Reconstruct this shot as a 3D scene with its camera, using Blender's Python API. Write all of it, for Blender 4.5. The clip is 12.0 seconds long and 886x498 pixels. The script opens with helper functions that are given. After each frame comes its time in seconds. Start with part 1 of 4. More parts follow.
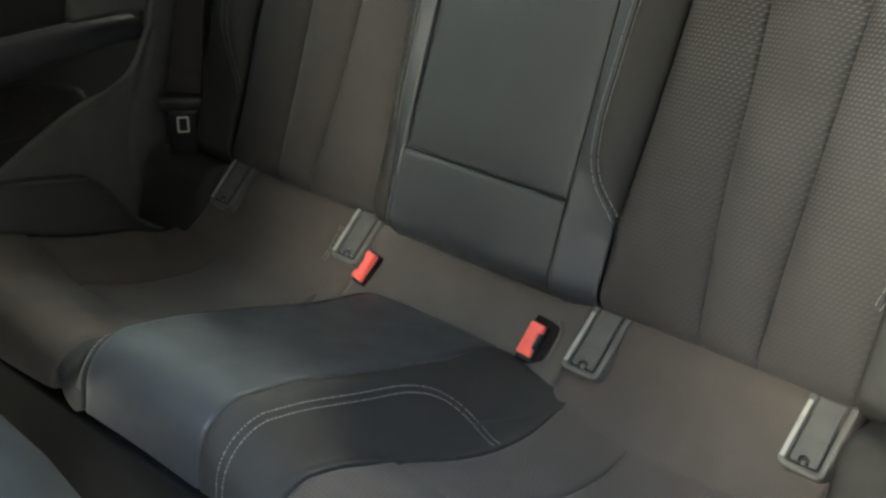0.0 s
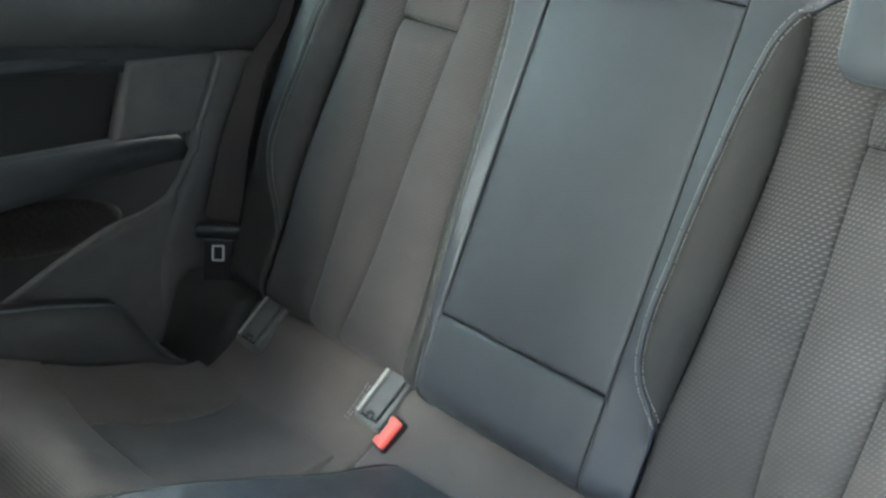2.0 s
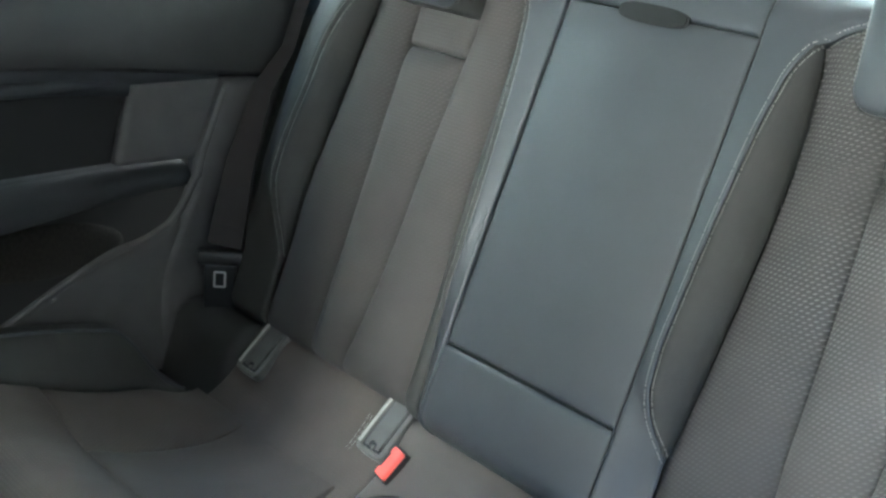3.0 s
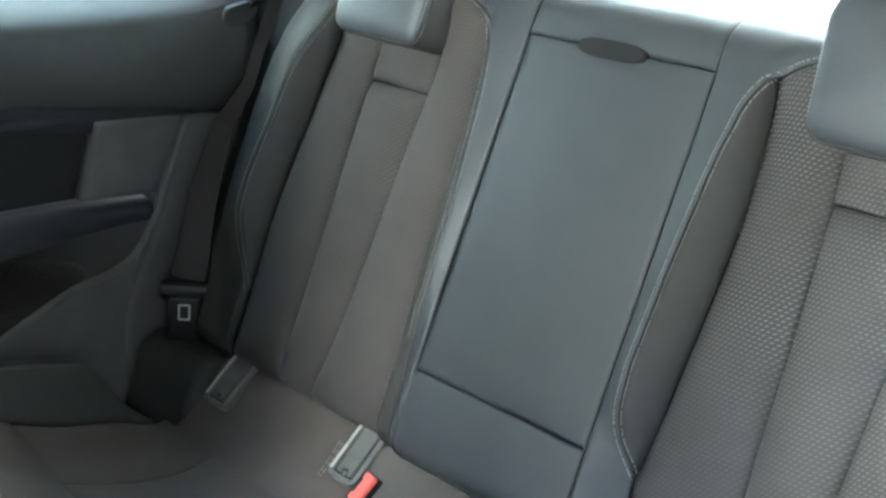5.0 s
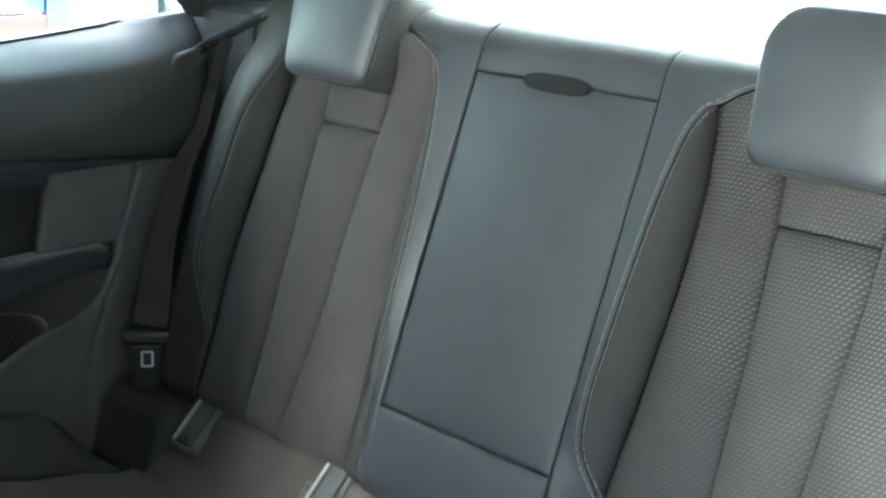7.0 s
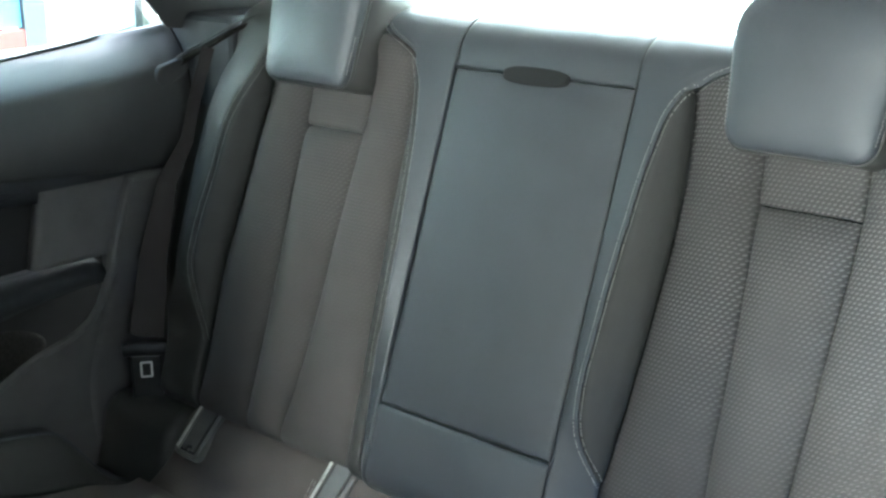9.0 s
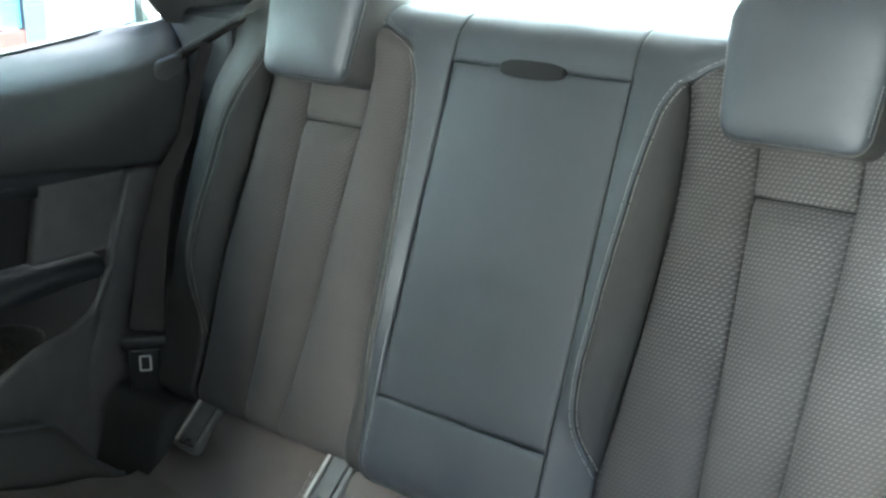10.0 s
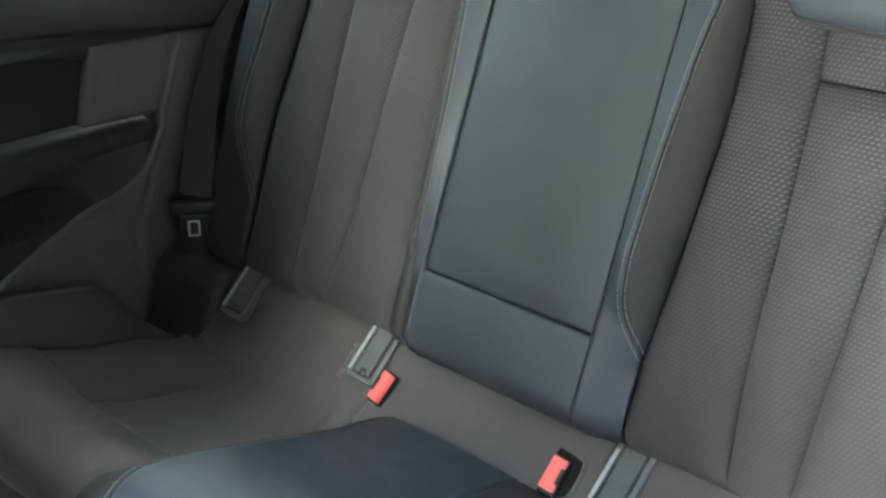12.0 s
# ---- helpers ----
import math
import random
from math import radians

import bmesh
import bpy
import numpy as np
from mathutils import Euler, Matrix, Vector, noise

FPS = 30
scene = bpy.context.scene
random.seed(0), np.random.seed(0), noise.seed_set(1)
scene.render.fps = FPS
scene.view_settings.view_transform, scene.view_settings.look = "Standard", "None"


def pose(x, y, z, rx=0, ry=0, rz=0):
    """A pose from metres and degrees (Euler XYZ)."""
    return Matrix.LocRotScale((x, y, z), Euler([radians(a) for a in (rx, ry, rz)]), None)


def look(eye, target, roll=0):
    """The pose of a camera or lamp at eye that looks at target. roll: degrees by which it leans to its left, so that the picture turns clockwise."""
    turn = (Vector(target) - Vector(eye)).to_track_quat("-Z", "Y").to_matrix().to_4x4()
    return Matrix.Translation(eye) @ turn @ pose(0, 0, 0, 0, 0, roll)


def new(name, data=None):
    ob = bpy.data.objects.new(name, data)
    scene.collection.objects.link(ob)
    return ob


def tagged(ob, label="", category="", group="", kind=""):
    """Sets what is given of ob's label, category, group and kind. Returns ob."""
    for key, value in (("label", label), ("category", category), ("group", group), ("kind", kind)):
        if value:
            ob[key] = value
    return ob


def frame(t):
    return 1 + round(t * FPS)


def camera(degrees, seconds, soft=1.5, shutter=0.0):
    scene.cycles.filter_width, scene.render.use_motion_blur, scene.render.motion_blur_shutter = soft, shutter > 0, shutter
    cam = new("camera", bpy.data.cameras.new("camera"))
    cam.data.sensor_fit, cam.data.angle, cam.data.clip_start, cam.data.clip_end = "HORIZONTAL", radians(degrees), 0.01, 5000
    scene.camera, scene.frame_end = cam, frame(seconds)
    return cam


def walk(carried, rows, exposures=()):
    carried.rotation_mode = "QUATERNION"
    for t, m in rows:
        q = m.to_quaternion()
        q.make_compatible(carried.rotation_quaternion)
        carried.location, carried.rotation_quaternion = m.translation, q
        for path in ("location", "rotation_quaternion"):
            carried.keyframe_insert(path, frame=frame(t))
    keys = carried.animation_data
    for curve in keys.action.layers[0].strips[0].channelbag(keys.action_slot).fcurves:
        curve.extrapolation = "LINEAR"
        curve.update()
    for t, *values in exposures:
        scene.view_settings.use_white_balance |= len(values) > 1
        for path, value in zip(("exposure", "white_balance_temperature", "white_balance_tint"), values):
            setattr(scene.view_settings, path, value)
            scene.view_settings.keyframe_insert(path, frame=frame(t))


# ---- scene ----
cam = camera(38.72, 12.0, soft=2.6)
PATH = [
    (0, (0.9476, -0.9804, 1.1340), (0.1715, -0.2039, 0.6496), -0.13),
    (0.5, (0.9165, -0.9621, 1.1530), (0.1319, -0.1732, 0.7034), 1.09),
    (1, (0.8923, -0.9513, 1.1842), (0.0994, -0.1603, 0.7535), 2.66),
    (1.5, (0.8805, -0.9176, 1.1977), (0.0688, -0.1425, 0.7731), 3.59),
    (2, (0.8701, -0.8863, 1.2005), (0.0388, -0.1270, 0.7853), 4.19),
    (2.5, (0.8587, -0.8819, 1.1928), (0.0201, -0.1225, 0.7926), 4.66),
    (4.5, (0.8469, -0.9372, 1.1920), (0.0375, -0.1268, 0.8340), 5.39),
    (5, (0.8510, -0.9509, 1.2017), (0.0524, -0.1285, 0.8469), 4.99),
    (5.5, (0.8553, -0.9622, 1.2016), (0.0646, -0.1277, 0.8573), 4.80),
    (6, (0.8591, -0.9673, 1.2071), (0.0749, -0.1244, 0.8687), 4.34),
    (6.5, (0.8629, -0.9657, 1.2142), (0.0826, -0.1177, 0.8795), 3.73),
    (7, (0.8662, -0.9629, 1.2227), (0.0891, -0.1104, 0.8919), 2.74),
    (9, (0.8798, -0.9751, 1.2336), (0.1104, -0.1187, 0.8951), -0.34),
    (9.5, (0.8844, -0.9801, 1.2321), (0.1159, -0.1233, 0.8927), -0.46),
    (10, (0.8900, -0.9812, 1.2249), (0.1202, -0.1244, 0.8884), -0.32),
    (10.5, (0.8960, -0.9835, 1.2268), (0.1281, -0.1289, 0.8805), -0.13),
    (11, (0.8983, -0.9856, 1.2237), (0.1362, -0.1348, 0.8558), 0.35),
    (11.5, (0.8931, -0.9778, 1.2344), (0.1378, -0.1421, 0.8209), -0.15),
    (12, (0.8748, -0.9680, 1.2252), (0.0998, -0.1720, 0.7715), 0.80),
]
rows_ = [(t, look(e, g, r)) for t, e, g, r in PATH]
walk(cam, rows_, [(0, 5.4, 6700, -4), (0.5, 5.8, 6300, -4), (1, 6.1, 5850, -4), (2, 6.4, 5650, -5), (5, 6.35, 5620, -5), (7, 6.2, 5600, -6), (10.5, 6.12, 5600, -6), (12, 6.1, 5780, -4)])

# ---- world and sun ----
world = bpy.data.worlds.new("world")
scene.world = world
world.use_nodes = True
wn = world.node_tree
sky = wn.nodes.new("ShaderNodeTexSky")
sky.sky_type = "NISHITA"
sky.sun_disc = False
SUN_EL, SUN_AZ = radians(58), radians(10)      # high behind the car: it lights the forecourt, the boot and the parcel shelf
sky.sun_elevation, sky.sun_rotation = SUN_EL, SUN_AZ
sky.dust_density = 5.0
wn.links.new(sky.outputs[0], wn.nodes["Background"].inputs[0])
wn.nodes["Background"].inputs[1].default_value = 0.13

sun_dir = Vector((math.sin(SUN_AZ) * math.cos(SUN_EL), math.cos(SUN_AZ) * math.cos(SUN_EL), math.sin(SUN_EL)))
sun = new("sun", bpy.data.lights.new("sun", "SUN"))
sun.data.energy, sun.data.angle, sun.data.color = 5.0, radians(0.5), (1.0, 0.95, 0.88)
sun.matrix_world = look(sun_dir * 20, (0, 0, 0))


# ---- materials ----
def material(name, color, rough=0.5, metal=0.0, var=0.15, var_scale=25.0, grain=0.0, grain_scale=900.0,
             bump=0.0, spec=0.5, sheen=0.0, coat=0.0):
    """Principled surface with stains at one scale and a fine grain with relief at another."""
    m = bpy.data.materials.new(name)
    m.use_nodes = True
    nt = m.node_tree
    p = nt.nodes["Principled BSDF"]
    p.inputs["Roughness"].default_value = rough
    p.inputs["Metallic"].default_value = metal
    p.inputs["Specular IOR Level"].default_value = spec
    p.inputs["Sheen Weight"].default_value = sheen
    p.inputs["Coat Weight"].default_value = coat
    co = nt.nodes.new("ShaderNodeTexCoord")
    n1 = nt.nodes.new("ShaderNodeTexNoise")
    n1.inputs["Scale"].default_value, n1.inputs["Detail"].default_value = var_scale, 4
    nt.links.new(co.outputs["Object"], n1.inputs["Vector"])
    ramp = nt.nodes.new("ShaderNodeMapRange")
    ramp.inputs["From Min"].default_value, ramp.inputs["From Max"].default_value = 0.3, 0.7
    ramp.inputs["To Min"].default_value, ramp.inputs["To Max"].default_value = 1 - var, 1 + var
    nt.links.new(n1.outputs["Fac"], ramp.inputs["Value"])
    mul = nt.nodes.new("ShaderNodeVectorMath")
    mul.operation = "SCALE"
    mul.inputs[0].default_value = color[:3]
    nt.links.new(ramp.outputs[0], mul.inputs["Scale"])
    nt.links.new(mul.outputs[0], p.inputs["Base Color"])
    rr = nt.nodes.new("ShaderNodeMapRange")
    rr.inputs["From Min"].default_value, rr.inputs["From Max"].default_value = 0.3, 0.7
    rr.inputs["To Min"].default_value, rr.inputs["To Max"].default_value = max(0.02, rough - 0.06), min(1, rough + 0.06)
    nt.links.new(n1.outputs["Fac"], rr.inputs["Value"])
    nt.links.new(rr.outputs[0], p.inputs["Roughness"])
    if bump:
        vor = nt.nodes.new("ShaderNodeTexVoronoi")
        vor.inputs["Scale"].default_value = grain_scale
        nt.links.new(co.outputs["Object"], vor.inputs["Vector"])
        b = nt.nodes.new("ShaderNodeBump")
        b.inputs["Strength"].default_value, b.inputs["Distance"].default_value = bump, 0.0006
        nt.links.new(vor.outputs["Distance"], b.inputs["Height"])
        nw = nt.nodes.new("ShaderNodeTexNoise")
        nw.inputs["Scale"].default_value, nw.inputs["Detail"].default_value = 18.0, 3
        nt.links.new(co.outputs["Object"], nw.inputs["Vector"])
        b2 = nt.nodes.new("ShaderNodeBump")
        b2.inputs["Strength"].default_value, b2.inputs["Distance"].default_value = 0.25, 0.004
        nt.links.new(nw.outputs["Fac"], b2.inputs["Height"])
        nt.links.new(b.outputs[0], b2.inputs["Normal"])
        nt.links.new(b2.outputs[0], p.inputs["Normal"])
    return m


def weave_material(name, ground_col, thread_col, pitch=0.0059, fac=1.0):
    """Knitted seat cloth: staggered short raised dashes on a darker ground, laid out along the panel's own metres."""
    m = material(name, ground_col, rough=0.85, var=0.12, var_scale=14, spec=0.25, sheen=0.06)
    nt = m.node_tree
    p = nt.nodes["Principled BSDF"]

    def mth(op, a, b=None, c=None):
        n = nt.nodes.new("ShaderNodeMath")
        n.operation = op
        for i, val in enumerate((a, b, c)):
            if val is None:
                continue
            if isinstance(val, (int, float)):
                n.inputs[i].default_value = val
            else:
                nt.links.new(val, n.inputs[i])
        return n.outputs[0]

    uvn = nt.nodes.new("ShaderNodeUVMap")
    uvn.uv_map = "metres"
    sep = nt.nodes.new("ShaderNodeSeparateXYZ")
    nt.links.new(uvn.outputs[0], sep.inputs[0])
    u = mth("DIVIDE", sep.outputs[0], pitch)
    v = mth("DIVIDE", sep.outputs[1], pitch * 0.80)
    row = mth("FLOOR", v)
    half = mth("MULTIPLY", mth("MODULO", row, 2.0), 0.5)
    fu = mth("SUBTRACT", mth("FRACT", mth("ADD", u, half)), 0.5)
    fv = mth("MULTIPLY", mth("SUBTRACT", mth("FRACT", v), 0.5), 0.80)
    # each stitch is a short dash that climbs to one side
    along = mth("ADD", mth("MULTIPLY", fu, 0.87), mth("MULTIPLY", fv, 0.49))
    across = mth("SUBTRACT", mth("MULTIPLY", fv, 0.87), mth("MULTIPLY", fu, 0.49))
    d2 = mth("ADD", mth("POWER", mth("DIVIDE", along, 0.40), 2.0), mth("POWER", mth("DIVIDE", across, 0.15), 2.0))
    dash = nt.nodes.new("ShaderNodeMapRange")
    dash.interpolation_type = "SMOOTHSTEP"
    dash.inputs["From Min"].default_value, dash.inputs["From Max"].default_value = 1.3, 0.25
    nt.links.new(d2, dash.inputs["Value"])
    worn = nt.nodes.new("ShaderNodeTexNoise")
    worn.inputs["Scale"].default_value, worn.inputs["Detail"].default_value = 8.0, 3
    nt.links.new(uvn.outputs[0], worn.inputs["Vector"])
    wr = nt.nodes.new("ShaderNodeMapRange")
    wr.inputs["From Min"].default_value, wr.inputs["From Max"].default_value = 0.35, 0.65
    wr.inputs["To Min"].default_value, wr.inputs["To Max"].default_value = 0.35 * fac, 1.0 * fac
    nt.links.new(worn.outputs["Fac"], wr.inputs["Value"])
    # the dashes fade towards the joint of backrest and cushion
    low_fade = nt.nodes.new("ShaderNodeMapRange")
    low_fade.inputs["From Min"].default_value, low_fade.inputs["From Max"].default_value = -0.04, 0.26
    low_fade.inputs["To Min"].default_value, low_fade.inputs["To Max"].default_value = 0.12, 1.0
    nt.links.new(sep.outputs[1], low_fade.inputs["Value"])
    amount = mth("MULTIPLY", dash.outputs[0], mth("MULTIPLY", wr.outputs[0], low_fade.outputs[0]))
    mix = nt.nodes.new("ShaderNodeMix")
    mix.data_type = "RGBA"
    mix.inputs["B"].default_value = (*thread_col, 1)
    old = p.inputs["Base Color"].links[0].from_socket
    nt.links.new(old, mix.inputs["A"])
    nt.links.new(amount, mix.inputs["Factor"])
    nt.links.new(mix.outputs["Result"], p.inputs["Base Color"])
    b = nt.nodes.new("ShaderNodeBump")
    b.inputs["Strength"].default_value, b.inputs["Distance"].default_value = 0.8, 0.0012
    nt.links.new(amount, b.inputs["Height"])
    nt.links.new(b.outputs[0], p.inputs["Normal"])
    return m


# sky blue is put into LEATHER's colour, the dark olive shade into LEATHER_SIDE's
LEATHER = material("black leather", (0.044, 0.0475, 0.0530), rough=0.41, var=0.05, grain_scale=1100, bump=0.35, spec=0.5)
LEATHER_SIDE = material("black leather, softer and shaded", (0.038, 0.0365, 0.034), rough=0.58, var=0.12, grain_scale=1100, bump=0.35, spec=0.28)
CLOTH = weave_material("knitted anthracite cloth", (0.050, 0.0455, 0.0435), (0.185, 0.176, 0.170))
# far seat's copy: rubbed weave, with the shade there put into darker threads
CLOTH_SHADED = weave_material("rubbed anthracite cloth, shaded", (0.051, 0.0455, 0.0425), (0.120, 0.112, 0.105), fac=0.35)
CLOTH_FLAT = weave_material("pressed anthracite cloth", (0.086, 0.072, 0.063), (0.13, 0.114, 0.102), fac=0.3)
SUEDE = material("smooth grey-brown microfibre", (0.086, 0.075, 0.067), rough=0.8, var=0.14, var_scale=12, grain_scale=1800, bump=0.25, spec=0.3, sheen=0.3)
THREAD = material("pale grey thread", (0.30, 0.29, 0.275), rough=0.7, var=0.1, var_scale=300)
PIPE = material("dark seam cord", (0.026, 0.026, 0.027), rough=0.8)
CORE = material("dark foam", (0.012, 0.012, 0.012), rough=0.95)
TRIM_UP = material("soft dark trim foil", (0.054, 0.054, 0.053), rough=0.72, var=0.1, grain_scale=1400, bump=0.4, spec=0.28)
TRIM_LOW = material("matt dark trim cloth", (0.100, 0.096, 0.094), rough=0.75, var=0.12, grain_scale=1500, bump=0.5, spec=0.3)
TRIM_ARM = material("black soft armrest skin", (0.028, 0.029, 0.032), rough=0.8, var=0.12, grain_scale=1400, bump=0.4, spec=0.25)
TRIM_DARK = material("black grained plastic", (0.022, 0.023, 0.027), rough=0.6, var=0.15, grain_scale=1600, bump=0.4)
GREY_PLASTIC = material("grey satin plastic", (0.100, 0.096, 0.090), rough=0.42, var=0.12, var_scale=60)
GREY_DARK = material("dark grey satin plastic", (0.118, 0.112, 0.103), rough=0.45, var=0.12, var_scale=60)
BLACK_PLASTIC = material("black plastic", (0.012, 0.012, 0.013), rough=0.4)
RED_PLASTIC = material("red buckle plastic", (0.95, 0.15, 0.12), rough=0.35, var=0.06, var_scale=80)
CHROME = material("bright steel", (0.82, 0.81, 0.79), rough=0.42, metal=1.0, var=0.05)
RIM_HIGHLIGHT = material("pale plastic, painted highlight", (0.40, 0.38, 0.35), rough=0.3, var=0.15, var_scale=90)
WEBBING = material("dark belt webbing", (0.031, 0.026, 0.025), rough=0.8, var=0.1, grain_scale=700, bump=0.5, spec=0.3)
CARPET = material("black-brown carpet", (0.018, 0.016, 0.014), rough=1.0, var=0.4, var_scale=200, grain_scale=500, bump=0.8, spec=0.1)
HEADLINER = material("black headliner cloth", (0.085, 0.085, 0.086), rough=0.95, var=0.05)
SHELF = material("pale grey shelf felt", (0.50, 0.50, 0.50), rough=0.9, var=0.15, var_scale=60)
PAINT = material("silver car paint", (0.55, 0.56, 0.57), rough=0.3, coat=1.0, var=0.03)
ASPHALT = material("worn forecourt asphalt", (0.11, 0.105, 0.097), rough=0.9, var=0.2, var_scale=1.5, grain_scale=60, bump=0.5)
# next two greys: unseen walls added only to hold back light
BLOCK_GREY_AHEAD = material("grey of the sky-blocking front wall", (0.088, 0.084, 0.080), rough=0.9, var=0.06, var_scale=1.5)
BLOCK_GREY_RIGHT = material("grey of the light-blocking side wall", (0.088, 0.084, 0.080), rough=0.9, var=0.06, var_scale=1.5)
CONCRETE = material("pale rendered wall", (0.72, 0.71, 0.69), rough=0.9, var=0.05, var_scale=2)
FRAME_GREY = material("grey aluminium frame", (0.058, 0.064, 0.070), rough=0.4, var=0.05)
SIGN_DARK = material("dark olive sign board", (0.014, 0.016, 0.012), rough=0.5)
SIGN_WHITE = material("white lettering", (0.8, 0.8, 0.78), rough=0.5)
SIGN_RED = material("red board", (0.30, 0.03, 0.025), rough=0.5)
BLUE_PANEL = material("pale blue panel", (0.10, 0.23, 0.40), rough=0.5)


def glass_material(name, tint):
    m = bpy.data.materials.new(name)
    m.use_nodes = True
    nt = m.node_tree
    nt.nodes.remove(nt.nodes["Principled BSDF"])
    tr, gl, mx = (nt.nodes.new(k) for k in ("ShaderNodeBsdfTransparent", "ShaderNodeBsdfGlossy", "ShaderNodeMixShader"))
    tr.inputs[0].default_value = (*tint, 1)
    gl.inputs["Roughness"].default_value = 0.02
    mx.inputs[0].default_value = 0.04
    nt.links.new(tr.outputs[0], mx.inputs[1])
    nt.links.new(gl.outputs[0], mx.inputs[2])
    nt.links.new(mx.outputs[0], nt.nodes["Material Output"].inputs[0])
    return m


GLASS = glass_material("tinted car glass", (0.86, 0.93, 0.90))
GLASS_DARK = glass_material("dark tinted side glass", (0.62, 0.69, 0.68))


# ---- mesh helpers ----
def link_mesh(name, verts, faces, mat, parent=None, uvs=None, smooth=True, label=""):
    me = bpy.data.meshes.new(name)
    me.from_pydata([tuple(map(float, p)) for p in verts], [], faces)
    if uvs is not None:
        layer = me.uv_layers.new(name="metres")
        flat = np.array(uvs, dtype=np.float32)[[vi for f in faces for vi in f]].ravel()
        layer.data.foreach_set("uv", flat)
    me.materials.append(mat)
    if smooth:
        me.shade_smooth()
    ob = new(name, me)
    if parent:
        ob.parent = parent
    if label:
        tagged(ob, label)
    return ob


def part(name, bm, mat, parent=None, label="", smooth=False):
    """Links a bmesh as one mesh object under a thing or a part."""
    me = bpy.data.meshes.new(name)
    bm.to_mesh(me)
    bm.free()
    me.materials.append(mat)
    if smooth:
        me.shade_smooth()
    ob = new(name, me)
    if parent:
        ob.parent = parent
    if label:
        tagged(ob, label)
    return ob


def thing(name, label, category, group="", kind=""):
    return tagged(new(name), label, category, group, kind)


def box(bm, size, m=Matrix(), bevel=0.0, seg=2):
    r = bmesh.ops.create_cube(bm, size=1.0, matrix=m @ Matrix.Diagonal((*size, 1)))
    if bevel:
        vs = set(r["verts"])
        bmesh.ops.bevel(bm, geom=[e for e in bm.edges if e.verts[0] in vs and e.verts[1] in vs], offset=bevel,
                        segments=seg, affect="EDGES", profile=0.5)
    return bm


def table(xs, ys):
    xs, ys = np.array(xs, float), np.array(ys, float)

    def smooth_lookup(x):
        # cubic through the knots, flat ends
        x = min(max(x, xs[0]), xs[-1])
        i = min(max(int(np.searchsorted(xs, x)) - 1, 0), len(xs) - 2)
        g = np.gradient(ys, xs)
        hh = xs[i + 1] - xs[i]
        s = (x - xs[i]) / hh
        return float((2 * s**3 - 3 * s**2 + 1) * ys[i] + (s**3 - 2 * s**2 + s) * hh * g[i]
                     + (-2 * s**3 + 3 * s**2) * ys[i + 1] + (s**3 - s**2) * hh * g[i + 1])
    return smooth_lookup


def sstep(a, b, x):
    s = min(max((x - a) / (b - a), 0.0), 1.0)
    return s * s * (3 - 2 * s)


